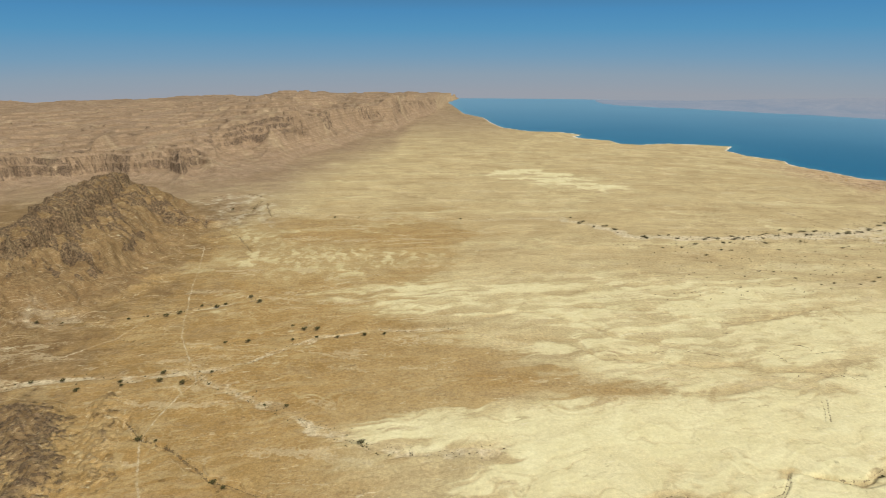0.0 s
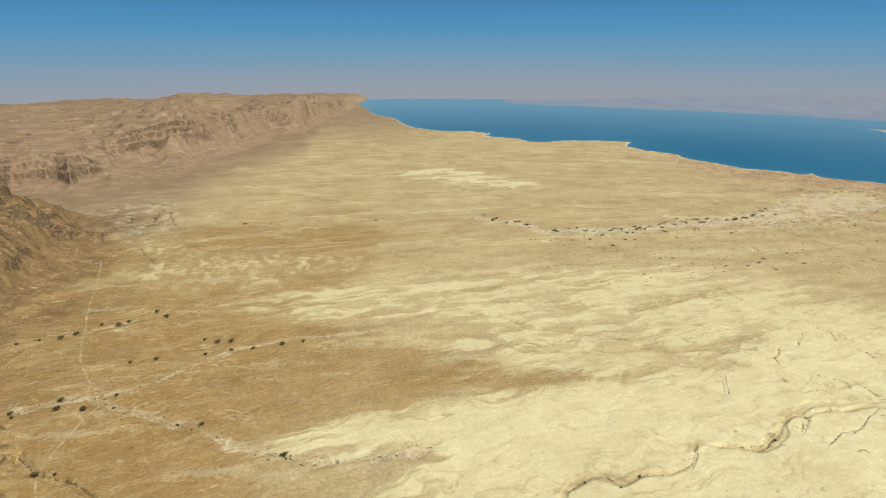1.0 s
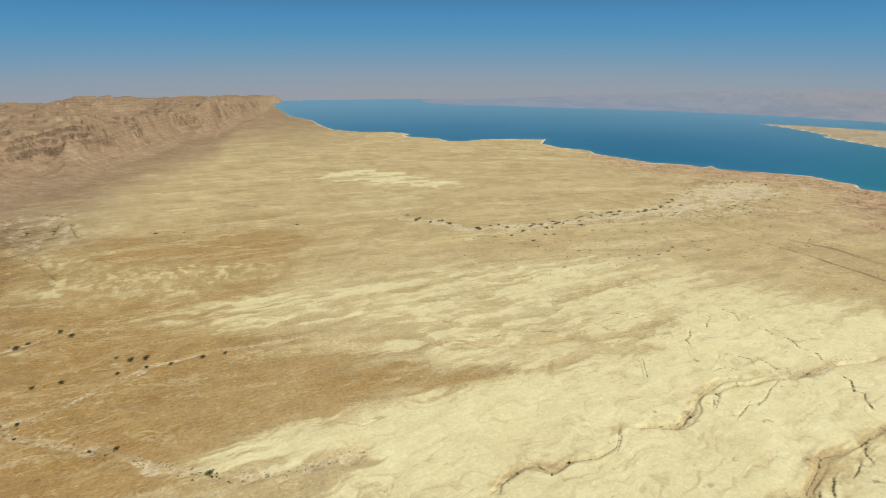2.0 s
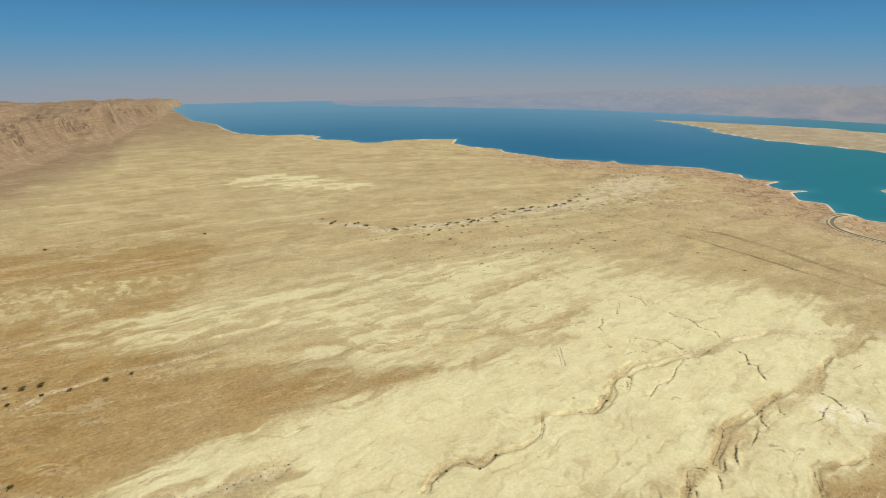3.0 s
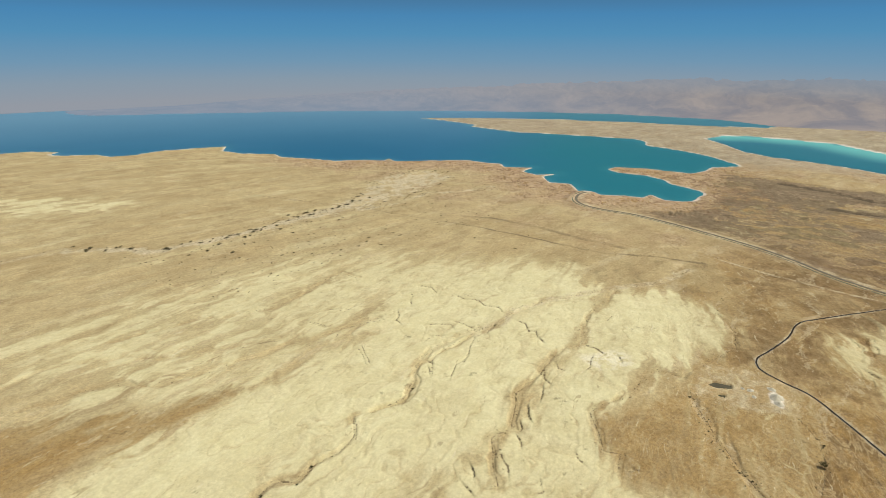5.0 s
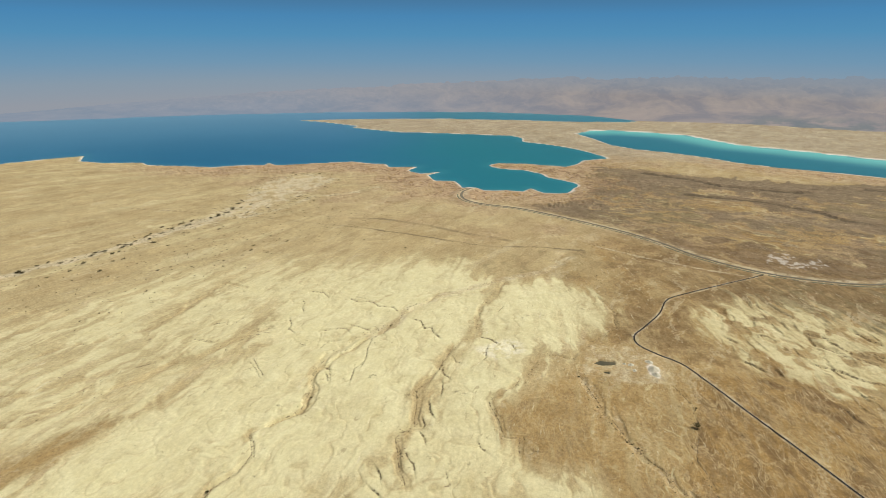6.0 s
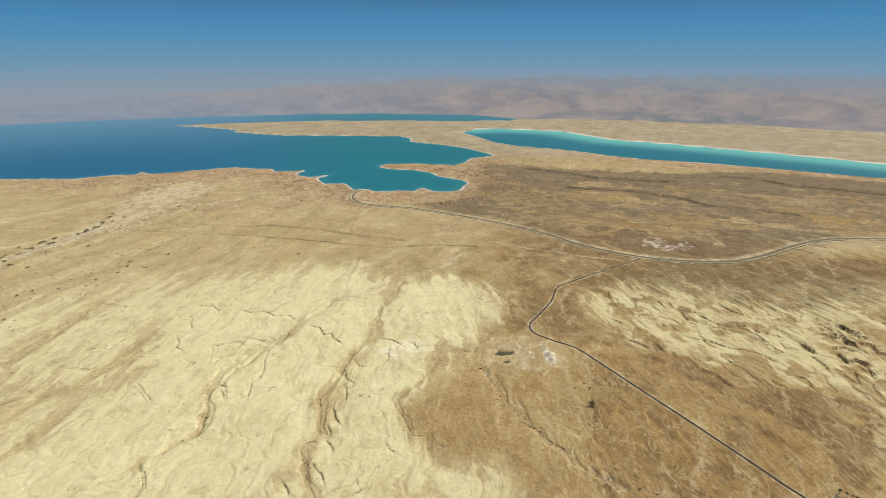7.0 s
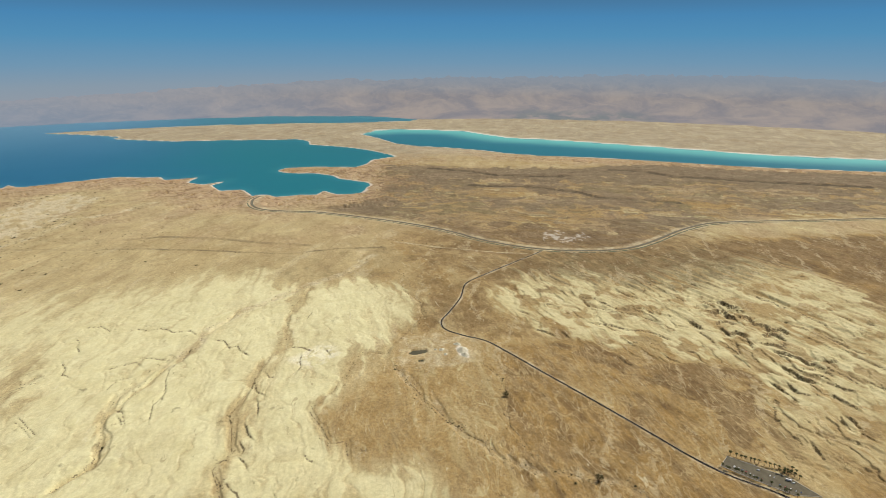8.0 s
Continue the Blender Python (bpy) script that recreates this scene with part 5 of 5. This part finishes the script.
up = smooth(0.03, 0.93, m_share) ** np.interp(deg, [60, 80], [1.0, 1.5])
tall = np.interp(deg, [4, 12, 22, 40, 60, 80, 100, 115, 156], [0, 0, 14, 95, 175, 215, 232, 232, 220]) * (1 + 0.07 * fbm(deg / 9, MR * 0, 3, 301))
ribs = fbm(deg * 1.3 + fbm(MX / 150, MY / 150, 2, 305), MR / 160, 4, 311)
MZ = np.maximum(-3 + up * tall * (1 + 0.10 * ribs) + 30 * up * (1 - up) * np.clip(tall / 120, 0, 1) * ridged(deg / 2.2, MR / 170, 4, 321), -3)


mountains = tagged(open_sheet("backdrop", MX, MY, MZ, RANGE), "bare pinkish mountain range fading into painted dusty haze", "mountain range", kind="structure")


# ---- roads and hard surfaces ----
def flat_material(name, dark, light, scale, rough=0.9):
    m, n, l, bsdf = material(name)
    pos = n.new("ShaderNodeTexCoord").outputs["Object"]
    a = noise_node(n, l, pos, scale, 5, 0.6)
    l.new(mixed(n, l, spread(n, l, a, 0.3, 0.7), dark, light), bsdf.inputs["Base Color"])
    bsdf.inputs["Roughness"].default_value = rough
    bsdf.inputs["Specular IOR Level"].default_value = 0.5 if rough < 0.5 else 0.04
    bumped(n, l, a, 0.3, 0.1, bsdf)
    return m


ASPHALT = flat_material("worn_asphalt", (0.028, 0.022, 0.015), (0.045, 0.037, 0.027), 0.3)
HIGHWAY_TAR = flat_material("faded_asphalt", (0.15, 0.135, 0.10), (0.20, 0.18, 0.135), 0.2)
LOT = flat_material("bleached_asphalt", (0.115, 0.100, 0.068), (0.165, 0.145, 0.10), 0.2)
PAINT = flat_material("road_paint", (0.6, 0.6, 0.55), (0.75, 0.74, 0.7), 1.0, 0.6)
KERB = flat_material("concrete", (0.40, 0.37, 0.31), (0.52, 0.48, 0.41), 0.8)
BARK = flat_material("bark", (0.10, 0.07, 0.045), (0.19, 0.14, 0.09), 3.0)
LEAF = flat_material("acacia_leaf", (0.052, 0.048, 0.018), (0.105, 0.092, 0.038), 0.7)
LEAF_DRY = flat_material("tamarisk_leaf", (0.058, 0.050, 0.022), (0.115, 0.096, 0.046), 0.7)
FROND = flat_material("palm_frond", (0.030, 0.036, 0.014), (0.075, 0.080, 0.034), 1.5)
TYRE = flat_material("tyre_rubber", (0.015, 0.015, 0.015), (0.03, 0.03, 0.03), 4.0)
GLASS = flat_material("tinted_window", (0.012, 0.015, 0.018), (0.02, 0.024, 0.028), 1.0, 0.12)
SPOIL = flat_material("chalky_spoil", (0.46, 0.42, 0.30), (0.60, 0.56, 0.43), 0.25)
POND_WATER = flat_material("dark_pond_water", (0.075, 0.068, 0.036), (0.12, 0.105, 0.058), 0.08, 0.15)
CANAL = flat_material("reedy_canal", (0.085, 0.11, 0.07), (0.15, 0.165, 0.105), 0.06)
rnd = random.Random(5)


def curve_through(pts, gap):
    """Places every gap metres along a smooth curve through pts."""
    p = np.array([pts[0], *pts, pts[-1]], float)
    out = []
    for i in range(1, len(p) - 2):
        n = max(2, int(np.hypot(*(p[i + 1] - p[i])) / gap))
        for t in np.linspace(0, 1, n, endpoint=False):
            a, b, c, d = p[i - 1:i + 3]
            out.append(0.5 * (2 * b + (c - a) * t + (2 * a - 5 * b + 4 * c - d) * t * t + (3 * b - 3 * c + d - a) * t ** 3))
    out.append(p[-1])
    return np.array(out)


def ribbon_bm(path, inner, outer, lift, thick, on=None):
    """A strip along a path between two offsets to its side, with thickness."""
    bm = bmesh.new()
    way = np.gradient(path, axis=0)
    way /= np.maximum(np.hypot(way[:, 0], way[:, 1]), 1e-6)[:, None]
    side = np.stack([way[:, 1], -way[:, 0]], 1)
    zc = on if on is not None else ground_at(path[:, 0], path[:, 1])
    rows = []
    for p, s, z in zip(path, side, zc):
        a, b = p + s * inner, p + s * outer
        rows.append([bm.verts.new((a[0], a[1], z + lift - thick)), bm.verts.new((a[0], a[1], z + lift)), bm.verts.new((b[0], b[1], z + lift)), bm.verts.new((b[0], b[1], z + lift - thick))])
    for q, r in zip(rows, rows[1:]):
        for i in range(3):
            bm.faces.new((q[i], q[i + 1], r[i + 1], r[i]))
    bm.normal_update()
    if sum(f.normal.z for f in bm.faces) < 0:
        bmesh.ops.reverse_faces(bm, faces=bm.faces)
    return bm


def mesh_of(name, bm, mat, smooth_faces=False):
    me = bpy.data.meshes.new(name)
    bm.to_mesh(me)
    bm.free()
    me.materials.append(mat)
    if smooth_faces:
        me.polygons.foreach_set("use_smooth", np.ones(len(me.polygons), bool))
    return me


def part(name, bm, mat, parent, label="", smooth_faces=False):
    ob = new(name, mesh_of(name, bm, mat, smooth_faces))
    ob.parent = parent
    return tagged(ob, label)


def base(name, x=0, y=0, z=0):
    ob = new(name)
    ob.empty_display_size = 1
    ob.matrix_basis = pose(x, y, z)
    return ob


def smooth_heights(path):
    z = ground_at(path[:, 0], path[:, 1])
    k = np.ones(7) / 7
    return np.maximum(np.convolve(np.pad(z, 3, "edge"), k, "valid"), z)


road_path = curve_through(ROAD, 5)
road_z = smooth_heights(road_path)
road = tagged(new("road", mesh_of("road", ribbon_bm(road_path, -1.3, 1.3, 0.30, 1.2, road_z), ASPHALT)), "narrow dark asphalt road winding over the gravel plain", "road", kind="structure")
part("edge_line", ribbon_bm(road_path, -1.22, -1.12, 0.315, 0.01, road_z), PAINT, road, "worn pale edge line")
part("edge_line", ribbon_bm(road_path, 1.12, 1.22, 0.315, 0.01, road_z), PAINT, road, "worn pale edge line")
hw_path = curve_through(HIGHWAY, 12)
hw_z = smooth_heights(hw_path)
highway = tagged(new("road", mesh_of("road", ribbon_bm(hw_path, -2.2, 2.2, 0.40, 1.6, hw_z), HIGHWAY_TAR)), "straight dark asphalt highway along the lake shore", "road", kind="structure")
part("shoulder", ribbon_bm(hw_path, 2.2, 3.4, 0.25, 1.5, hw_z), LOT, highway, "grey gravel shoulder")
part("shoulder", ribbon_bm(hw_path, -3.4, -2.2, 0.25, 1.5, hw_z), LOT, highway, "grey gravel shoulder")
canal = tagged(new("canal", mesh_of("canal", ribbon_bm(hw_path, 9.0, 12.5, 0.10, 0.6, hw_z), CANAL)), "narrow dark drainage canal beside the highway", "canal", kind="structure")


def outline_bm(pts, z, thick):
    bm = bmesh.new()
    f = bm.faces.new([bm.verts.new((x, y, z)) for x, y in pts])
    if f.normal.z < 0 or f.calc_area() and (f.normal_update() or f.normal.z < 0):
        f.normal_flip()
    g = bmesh.ops.extrude_face_region(bm, geom=[f])
    for v in g["geom"]:
        if isinstance(v, bmesh.types.BMVert):
            v.co.z -= thick
    bmesh.ops.recalc_face_normals(bm, faces=bm.faces)
    return bm


lot = tagged(new("pavement", mesh_of("pavement", outline_bm(CARPARK, 8.55, 1.0), LOT)), "sun-bleached grey asphalt car park beside the road", "car park", kind="structure")
edge_path = np.array([*CARPARK, CARPARK[0]], float)
part("kerb", ribbon_bm(edge_path, -0.25, 0.25, 0.15, 0.5, np.full(len(edge_path), 8.55)), KERB, lot, "pale concrete kerb")
for pts, level, text in ((POND, 6.3, "long dark settling pond in a gravel pit"), (POND_SMALL, 6.6, "small dark settling pond in a gravel pit")):
    c = np.mean(pts, 0)
    tagged(new("pond", mesh_of("pond", outline_bm([tuple(c + (np.array(p) - c) * 0.97) for p in pts], level, 0.4), POND_WATER)), text, "pond", kind="structure")


def heap_bm(r, h, seed):
    bm = bmesh.new()
    rs = random.Random(seed)
    rows = []
    for i in range(9):
        t = i / 8
        row = []
        for j in range(22):
            a = j / 22 * 2 * math.pi
            rr = r * t * (1 + 0.22 * noise.noise((math.cos(a) * 1.7 + seed, math.sin(a) * 1.7, t)))
            row.append(bm.verts.new((rr * math.cos(a), rr * math.sin(a) * 0.75, h * (1 - t) ** 1.15 * (1 + 0.2 * noise.noise((a, t * 4, seed))) - 0.4 * t)))
        rows.append(row)
    for q, w in zip(rows, rows[1:]):
        for j in range(22):
            k = (j + 1) % 22
            bm.faces.new((q[j], w[j], w[k], q[k]))
    bmesh.ops.remove_doubles(bm, verts=bm.verts, dist=0.01)
    return bm


for i, (x, y, r, h) in enumerate(((706, 140, 11, 4.5), (694, 134, 8, 3.2), (722, 150, 7, 2.6), (702, 168, 6, 2.2), (690, 160, 5, 1.8), (700, 176, 4, 1.6))):
    ob = tagged(new("gravel_heap", mesh_of("gravel_heap", heap_bm(r, h, i + 1), SPOIL, True)), "chalky white spoil heap beside the ponds", "gravel heap", "spoil heaps of the gravel pit")
    ob.matrix_basis = pose(x, y, float(ground_at(x, y)[0]) - 0.1, 0, 0, i * 50)


# ---- trees and shrubs ----
def limb(bm, a, b, ra, rb, n=6):
    a, b = Vector(a), Vector(b)
    q = (b - a).to_track_quat("Z", "Y")
    rows = []
    for c, r in ((a, ra), (b, rb)):
        rows.append([bm.verts.new(c + q @ Vector((r * math.cos(t), r * math.sin(t), 0))) for t in (2 * math.pi * k / n for k in range(n))])
    for k in range(n):
        j = (k + 1) % n
        bm.faces.new((rows[0][k], rows[0][j], rows[1][j], rows[1][k]))
    bm.faces.new(rows[1])


def tufts(bm, places, size, rs):
    """Small ragged clumps of leaves at places."""
    for x, y, z in places:
        s = size * rs.uniform(0.6, 1.4)
        pts = [Vector((rs.uniform(-1, 1), rs.uniform(-1, 1), rs.uniform(-0.5, 0.6))).normalized() * s * rs.uniform(0.6, 1.2) for _ in range(5)]
        vs = [bm.verts.new(Vector((x, y, z)) + p) for p in pts]
        for i, j, k in ((0, 1, 2), (0, 2, 3), (0, 3, 4), (1, 2, 4), (1, 3, 4)):
            bm.faces.new((vs[i], vs[j], vs[k]))


def acacia(seed, wide=2.8, high=3.4, mat=None, name="acacia_tree", flat=0.34, count=170):
    rs = random.Random(seed)
    ob = base(name)
    bm = bmesh.new()
    limb(bm, (0, 0, -0.3), (0.1, 0.05, high * 0.45), 0.22, 0.15)
    ends = []
    for k in range(5):
        a = k * 1.26 + rs.uniform(-0.3, 0.3)
        e = (math.cos(a) * wide * rs.uniform(0.4, 0.7), math.sin(a) * wide * rs.uniform(0.4, 0.7), high * rs.uniform(0.7, 0.85))
        limb(bm, (0.1, 0.05, high * 0.42), e, 0.11, 0.04, 5)
        ends.append(e)
    part("trunk", bm, BARK, ob)
    bm = bmesh.new()
    places = []
    for _ in range(count):
        e = rs.choice(ends)
        places.append((e[0] * 0.8 + rs.gauss(0, wide * 0.33), e[1] * 0.8 + rs.gauss(0, wide * 0.33), high * (0.82 + rs.gauss(0, flat * 0.33))))
    tufts(bm, places, 0.42, rs)
    part("crown", bm, mat or LEAF, ob)
    return ob


KINDS = [
    (acacia(1), "lone dark acacia with a flat crown", "acacia tree"),
    (acacia(2, 3.3, 3.8), "broad dark acacia standing in a dry wash", "acacia tree"),
    (acacia(3, 2.0, 2.6), "small dark acacia on bare gravel", "acacia tree"),
    (acacia(4, 4.6, 3.4, LEAF_DRY, "tamarisk", 0.55, 260), "wide grey-green tamarisk thicket on a pale wadi bed", "tamarisk"),
    (acacia(5, 1.3, 1.3, LEAF_DRY, "desert_shrub", 0.5, 80), "low grey-green desert shrub beside a dry channel", "shrub"),
]
GROUPS = {"acacia tree": "acacias of the washes", "tamarisk": "tamarisks of the wadi", "shrub": "shrubs of the dry channels"}
used = [False] * len(KINDS)


def plant(k, x, y, size=1.0):
    ob, label, cat = KINDS[k]
    long = rnd.uniform(0.9, 1.6) if k == 3 else 1.0
    m = pose(x, y, float(ground_at(x, y)[0]) - 0.05, 0, 0, rnd.uniform(-50, 60) if k == 3 else rnd.uniform(0, 360)) @ Matrix.Diagonal((size * long, size, size, 1))
    if used[k]:
        copy_thing(ob, m)
    else:
        used[k] = True
        tagged(ob, label, cat, GROUPS[cat])
        ob.matrix_basis = m


def along_line(line, n, wide, a=0.0, b=1.0):
    p = curve_through(line, 4)
    for _ in range(n):
        c = p[int(rnd.uniform(a, b) * (len(p) - 1))]
        yield c[0] + rnd.gauss(0, wide), c[1] + rnd.gauss(0, wide)


for x, y in ACACIAS:
    plant(rnd.choice((0, 0, 1, 2)), x, y, rnd.uniform(0.75, 1.25))
for x, y in THICKETS:
    plant(3, x, y, rnd.uniform(0.6, 1.15))
for x, y in PLAIN_TREES:
    plant(rnd.choice((1, 3)), x, y, rnd.uniform(0.45, 0.7))
for x, y in EAST_TREES:
    plant(rnd.choice((2, 4, 4)), x, y, rnd.uniform(0.5, 0.85))
for x, y in ((EAST_TREES[0]), (EAST_TREES[2])):
    plant(1, x + 2, y + 2, 1.1)
for x, y in along_line(WADI_MAIN, 34, 11, 0.55, 1.0):
    plant(3, x, y, rnd.uniform(0.5, 1.05))
for x, y in along_line(WADI_FAN, 50, 16, 0.2, 0.85):
    plant(3, x, y, rnd.uniform(0.3, 0.7))
for line, n, wide in ((WADI_LEFT, 12, 7), (WADI_UPPER, 12, 5), (WADI_LEFT_B, 10, 7), (CH_I, 16, 4)):
    for x, y in along_line(line, n, wide, 0.1, 1.0):
        plant(4, x, y, rnd.uniform(0.6, 1.3))


def scrub_stuff():
    """The countless low bushes that dot the channels and the plain."""
    rs, pr = random.Random(9), []
    for line, n, wide in ((CH_A, 230, 3.5), (CH_B, 120, 4), (CH_C, 150, 4), (CH_I, 220, 4.5), (CH_J, 60, 3), (CH_H, 80, 3.5), (WADI_LEFT, 150, 8), (WADI_LEFT_B, 170, 8),
                          (WADI_UPPER, 90, 6), (WADI_THIN, 60, 3), (DITCH_A, 70, 3), (CH_F, 60, 3), (CH_D, 40, 3), (WADI_MAIN, 160, 12), (WADI_FAN, 900, 40), (WADI_FAN_B, 420, 30), (STRIP_A, 60, 10), (SIDE_TRACK[-2:], 60, 14)):
        p = curve_through(line, 4)
        for _ in range(n):
            c = p[rs.randrange(len(p))]
            pr.append((c[0] + rs.gauss(0, wide * 0.7), c[1] + rs.gauss(0, wide * 0.7), rs.uniform(0.35, 1.0) * (1.5 if wide > 5 else 1.0)))
    for _ in range(420):
        pr.append((rs.uniform(350, 1150), rs.uniform(880, 1230), rs.uniform(0.8, 2.2)))
    verts, faces = [], []
    zs = ground_at([q[0] for q in pr], [q[1] for q in pr])
    for (x, y, s), z in zip(pr, zs):
        for _ in range(5):
            cx, cy, cz = x + rs.gauss(0, s * 0.5), y + rs.gauss(0, s * 0.5), z + s * rs.uniform(0.2, 0.7)
            n = len(verts)
            for _ in range(4):
                v = Vector((rs.uniform(-1, 1), rs.uniform(-1, 1), rs.uniform(-0.7, 0.7))) * s * 0.6
                verts.append((cx + v.x, cy + v.y, cz + v.z))
            faces += [(n, n + 1, n + 2), (n, n + 2, n + 3), (n, n + 1, n + 3), (n + 1, n + 2, n + 3)]
    me = bpy.data.meshes.new("scrub")
    me.from_pydata(verts, [], faces)
    me.materials.append(LEAF_DRY)
    return tagged(new("scrub", me), "scattered low grey-green desert scrub in dry channels", "scrub", kind="stuff")


scrub_stuff()


# ---- car park: palms and vehicles ----
def palm():
    rs = random.Random(3)
    ob = base("palm_tree")
    bm = bmesh.new()
    p = Vector((0, 0, -0.2))
    for i in range(5):
        q = Vector((0.05 * i, 0.03 * i * i * 0.3, 1.15 * (i + 1)))
        limb(bm, p, q, 0.24 - 0.02 * i, 0.22 - 0.02 * i, 7)
        p = q
    part("trunk", bm, BARK, ob)
    bm = bmesh.new()
    for k in range(15):
        a, rise = k * 2.4, rs.uniform(-0.1, 0.8)
        way = Vector((math.cos(a), math.sin(a), 0))
        side = Vector((-way.y, way.x, 0))
        prev = None
        for j in range(6):
            t = j / 5
            c = p + way * (2.3 * t) + Vector((0, 0, rise * 1.6 * t - 2.0 * t * t))
            w = 0.34 * math.sin(math.pi * (0.12 + 0.86 * t))
            row = [bm.verts.new(c + side * w - Vector((0, 0, 0.14 * w / 0.3))), bm.verts.new(c), bm.verts.new(c - side * w - Vector((0, 0, 0.14 * w / 0.3)))]
            if prev:
                bm.faces.new((prev[0], prev[1], row[1], row[0]))
                bm.faces.new((prev[1], prev[2], row[2], row[1]))
            prev = row
    part("crown", bm, FROND, ob, "ragged crown of green fronds")
    return ob


def hull_bm(profile, wide, tuck=0.12):
    """A car body from its side outline, narrower towards the roof."""
    bm = bmesh.new()
    top = max(z for _, z in profile)
    rows = []
    for s in (-1, 1):
        rows.append([bm.verts.new((x, s * (wide / 2 - tuck * max(0, z - 0.9) / max(top - 0.9, 0.1)), z)) for x, z in profile])
    n = len(profile)
    for k in range(n):
        j = (k + 1) % n
        bm.faces.new((rows[0][k], rows[0][j], rows[1][j], rows[1][k]))
    bm.faces.new(rows[0])
    bm.faces.new(rows[1][::-1])
    bmesh.ops.recalc_face_normals(bm, faces=bm.faces)
    bmesh.ops.bevel(bm, geom=bm.edges[:], offset=0.06, segments=2, affect="EDGES")
    return bm


def wheel_on(ob, x, y, r):
    bm = bmesh.new()
    bmesh.ops.create_cone(bm, cap_ends=True, segments=16, radius1=r, radius2=r, depth=0.22, matrix=pose(x, y, r, 90))
    bmesh.ops.bevel(bm, geom=[e for e in bm.edges if e.calc_length() < r * 0.5], offset=0.04, segments=1, affect="EDGES")
    tyre = part("wheel", bm, TYRE, ob)
    bm = bmesh.new()
    bmesh.ops.create_cone(bm, cap_ends=True, segments=12, radius1=r * 0.55, radius2=r * 0.55, depth=0.26, matrix=pose(x, y, r, 90))
    part("rim", bm, KERB, tyre, "pale metal rim")


def car(name, paint, long_bus=False):
    ob = base(name)
    if long_bus:
        body = [(-4.6, 0.45), (4.6, 0.45), (4.65, 1.6), (4.5, 3.0), (-4.55, 3.05), (-4.65, 1.6)]
        panes, wide, r, axle = [(-4.2, 1.7, 4.2, 2.6)], 2.45, 0.48, 2.9
    else:
        body = [(-2.15, 0.32), (2.15, 0.32), (2.2, 0.72), (1.35, 0.95), (0.75, 1.42), (-1.35, 1.45), (-2.0, 0.98), (-2.2, 0.75)]
        panes, wide, r, axle = [(-1.5, 0.98, 0.85, 1.34)], 1.75, 0.32, 1.35
    part("body", hull_bm(body, wide), paint, ob)
    for s in (-1, 1):
        for x0, z0, x1, z1 in panes:
            bm = bmesh.new()
            y = s * (wide / 2 - (0.0 if long_bus else 0.04))
            bmesh.ops.create_cube(bm, size=1, matrix=pose((x0 + x1) / 2, y, (z0 + z1) / 2) @ Matrix.Diagonal(((x1 - x0) * 0.92, 0.05, z1 - z0, 1)))
            part("window", bm, GLASS, ob, "dark side windows")
        for x in (-axle, axle):
            wheel_on(ob, x, s * (wide / 2 - 0.1), r)
    bm = bmesh.new()
    x0 = 4.62 if long_bus else 1.0
    bmesh.ops.create_cube(bm, size=1, matrix=pose(x0, 0, 2.1 if long_bus else 1.2, 0, 0 if long_bus else 52, 0) @ Matrix.Diagonal((0.06, wide * 0.84, 1.2 if long_bus else 0.62, 1)))
    part("windscreen", bm, GLASS, ob, "dark windscreen")
    return ob


def car_paint(name, c):
    return flat_material(name, tuple(v * 0.92 for v in c), c, 0.6, 0.3)


WHITE, SILVER, BLUE, RED = (car_paint(n, c) for n, c in (("white_paint", (0.8, 0.8, 0.78)), ("silver_paint", (0.42, 0.43, 0.44)), ("blue_paint", (0.06, 0.09, 0.16)), ("red_paint", (0.28, 0.05, 0.04))))
lot_dir = math.degrees(math.atan2(-235 + 163, 495 - 542))
date_palm = palm()
first = True
for x, y in [*PALM_ROW, *PALM_CLUSTER]:
    m = pose(x + rnd.uniform(-0.8, 0.8), y + rnd.uniform(-0.8, 0.8), float(ground_at(x, y)[0]) - 0.05, 0, 0, rnd.uniform(0, 360)) @ Matrix.Diagonal((*[rnd.uniform(0.8, 1.0)] * 3, 1))
    if first:
        tagged(date_palm, "tall date palm at the edge of the car park", "palm tree", "palms of the car park")
        date_palm.matrix_basis, first = m, False
    else:
        copy_thing(date_palm, m)
models = [(car("parked_car", WHITE), "white parked car on the grey car park"), (car("parked_car", SILVER), "silver parked car on the grey car park"),
          (car("parked_car", BLUE), "dark blue parked car on the grey car park"), (car("parked_car", RED), "dark red parked car on the grey car park")]
coach = car("tour_bus", WHITE, True)
for i, (x, y) in enumerate(PARKED):
    ob, label = models[i % 4]
    m = pose(x, y, 8.55, 0, 0, lot_dir + 90 + rnd.uniform(-4, 4)) @ Matrix.Diagonal((0.75, 0.75, 0.75, 1))
    if i < 4:
        tagged(ob, label, "car", "cars in the car park").matrix_basis = m
    else:
        copy_thing(ob, m)
for i, (x, y) in enumerate(COACHES):
    m = pose(x, y, 8.55, 0, 0, lot_dir + 20) @ Matrix.Diagonal((0.55, 0.6, 0.6, 1))
    if i == 0:
        tagged(coach, "white tour bus parked on grey asphalt", "bus", "buses in the car park").matrix_basis = m
    else:
        copy_thing(coach, m)
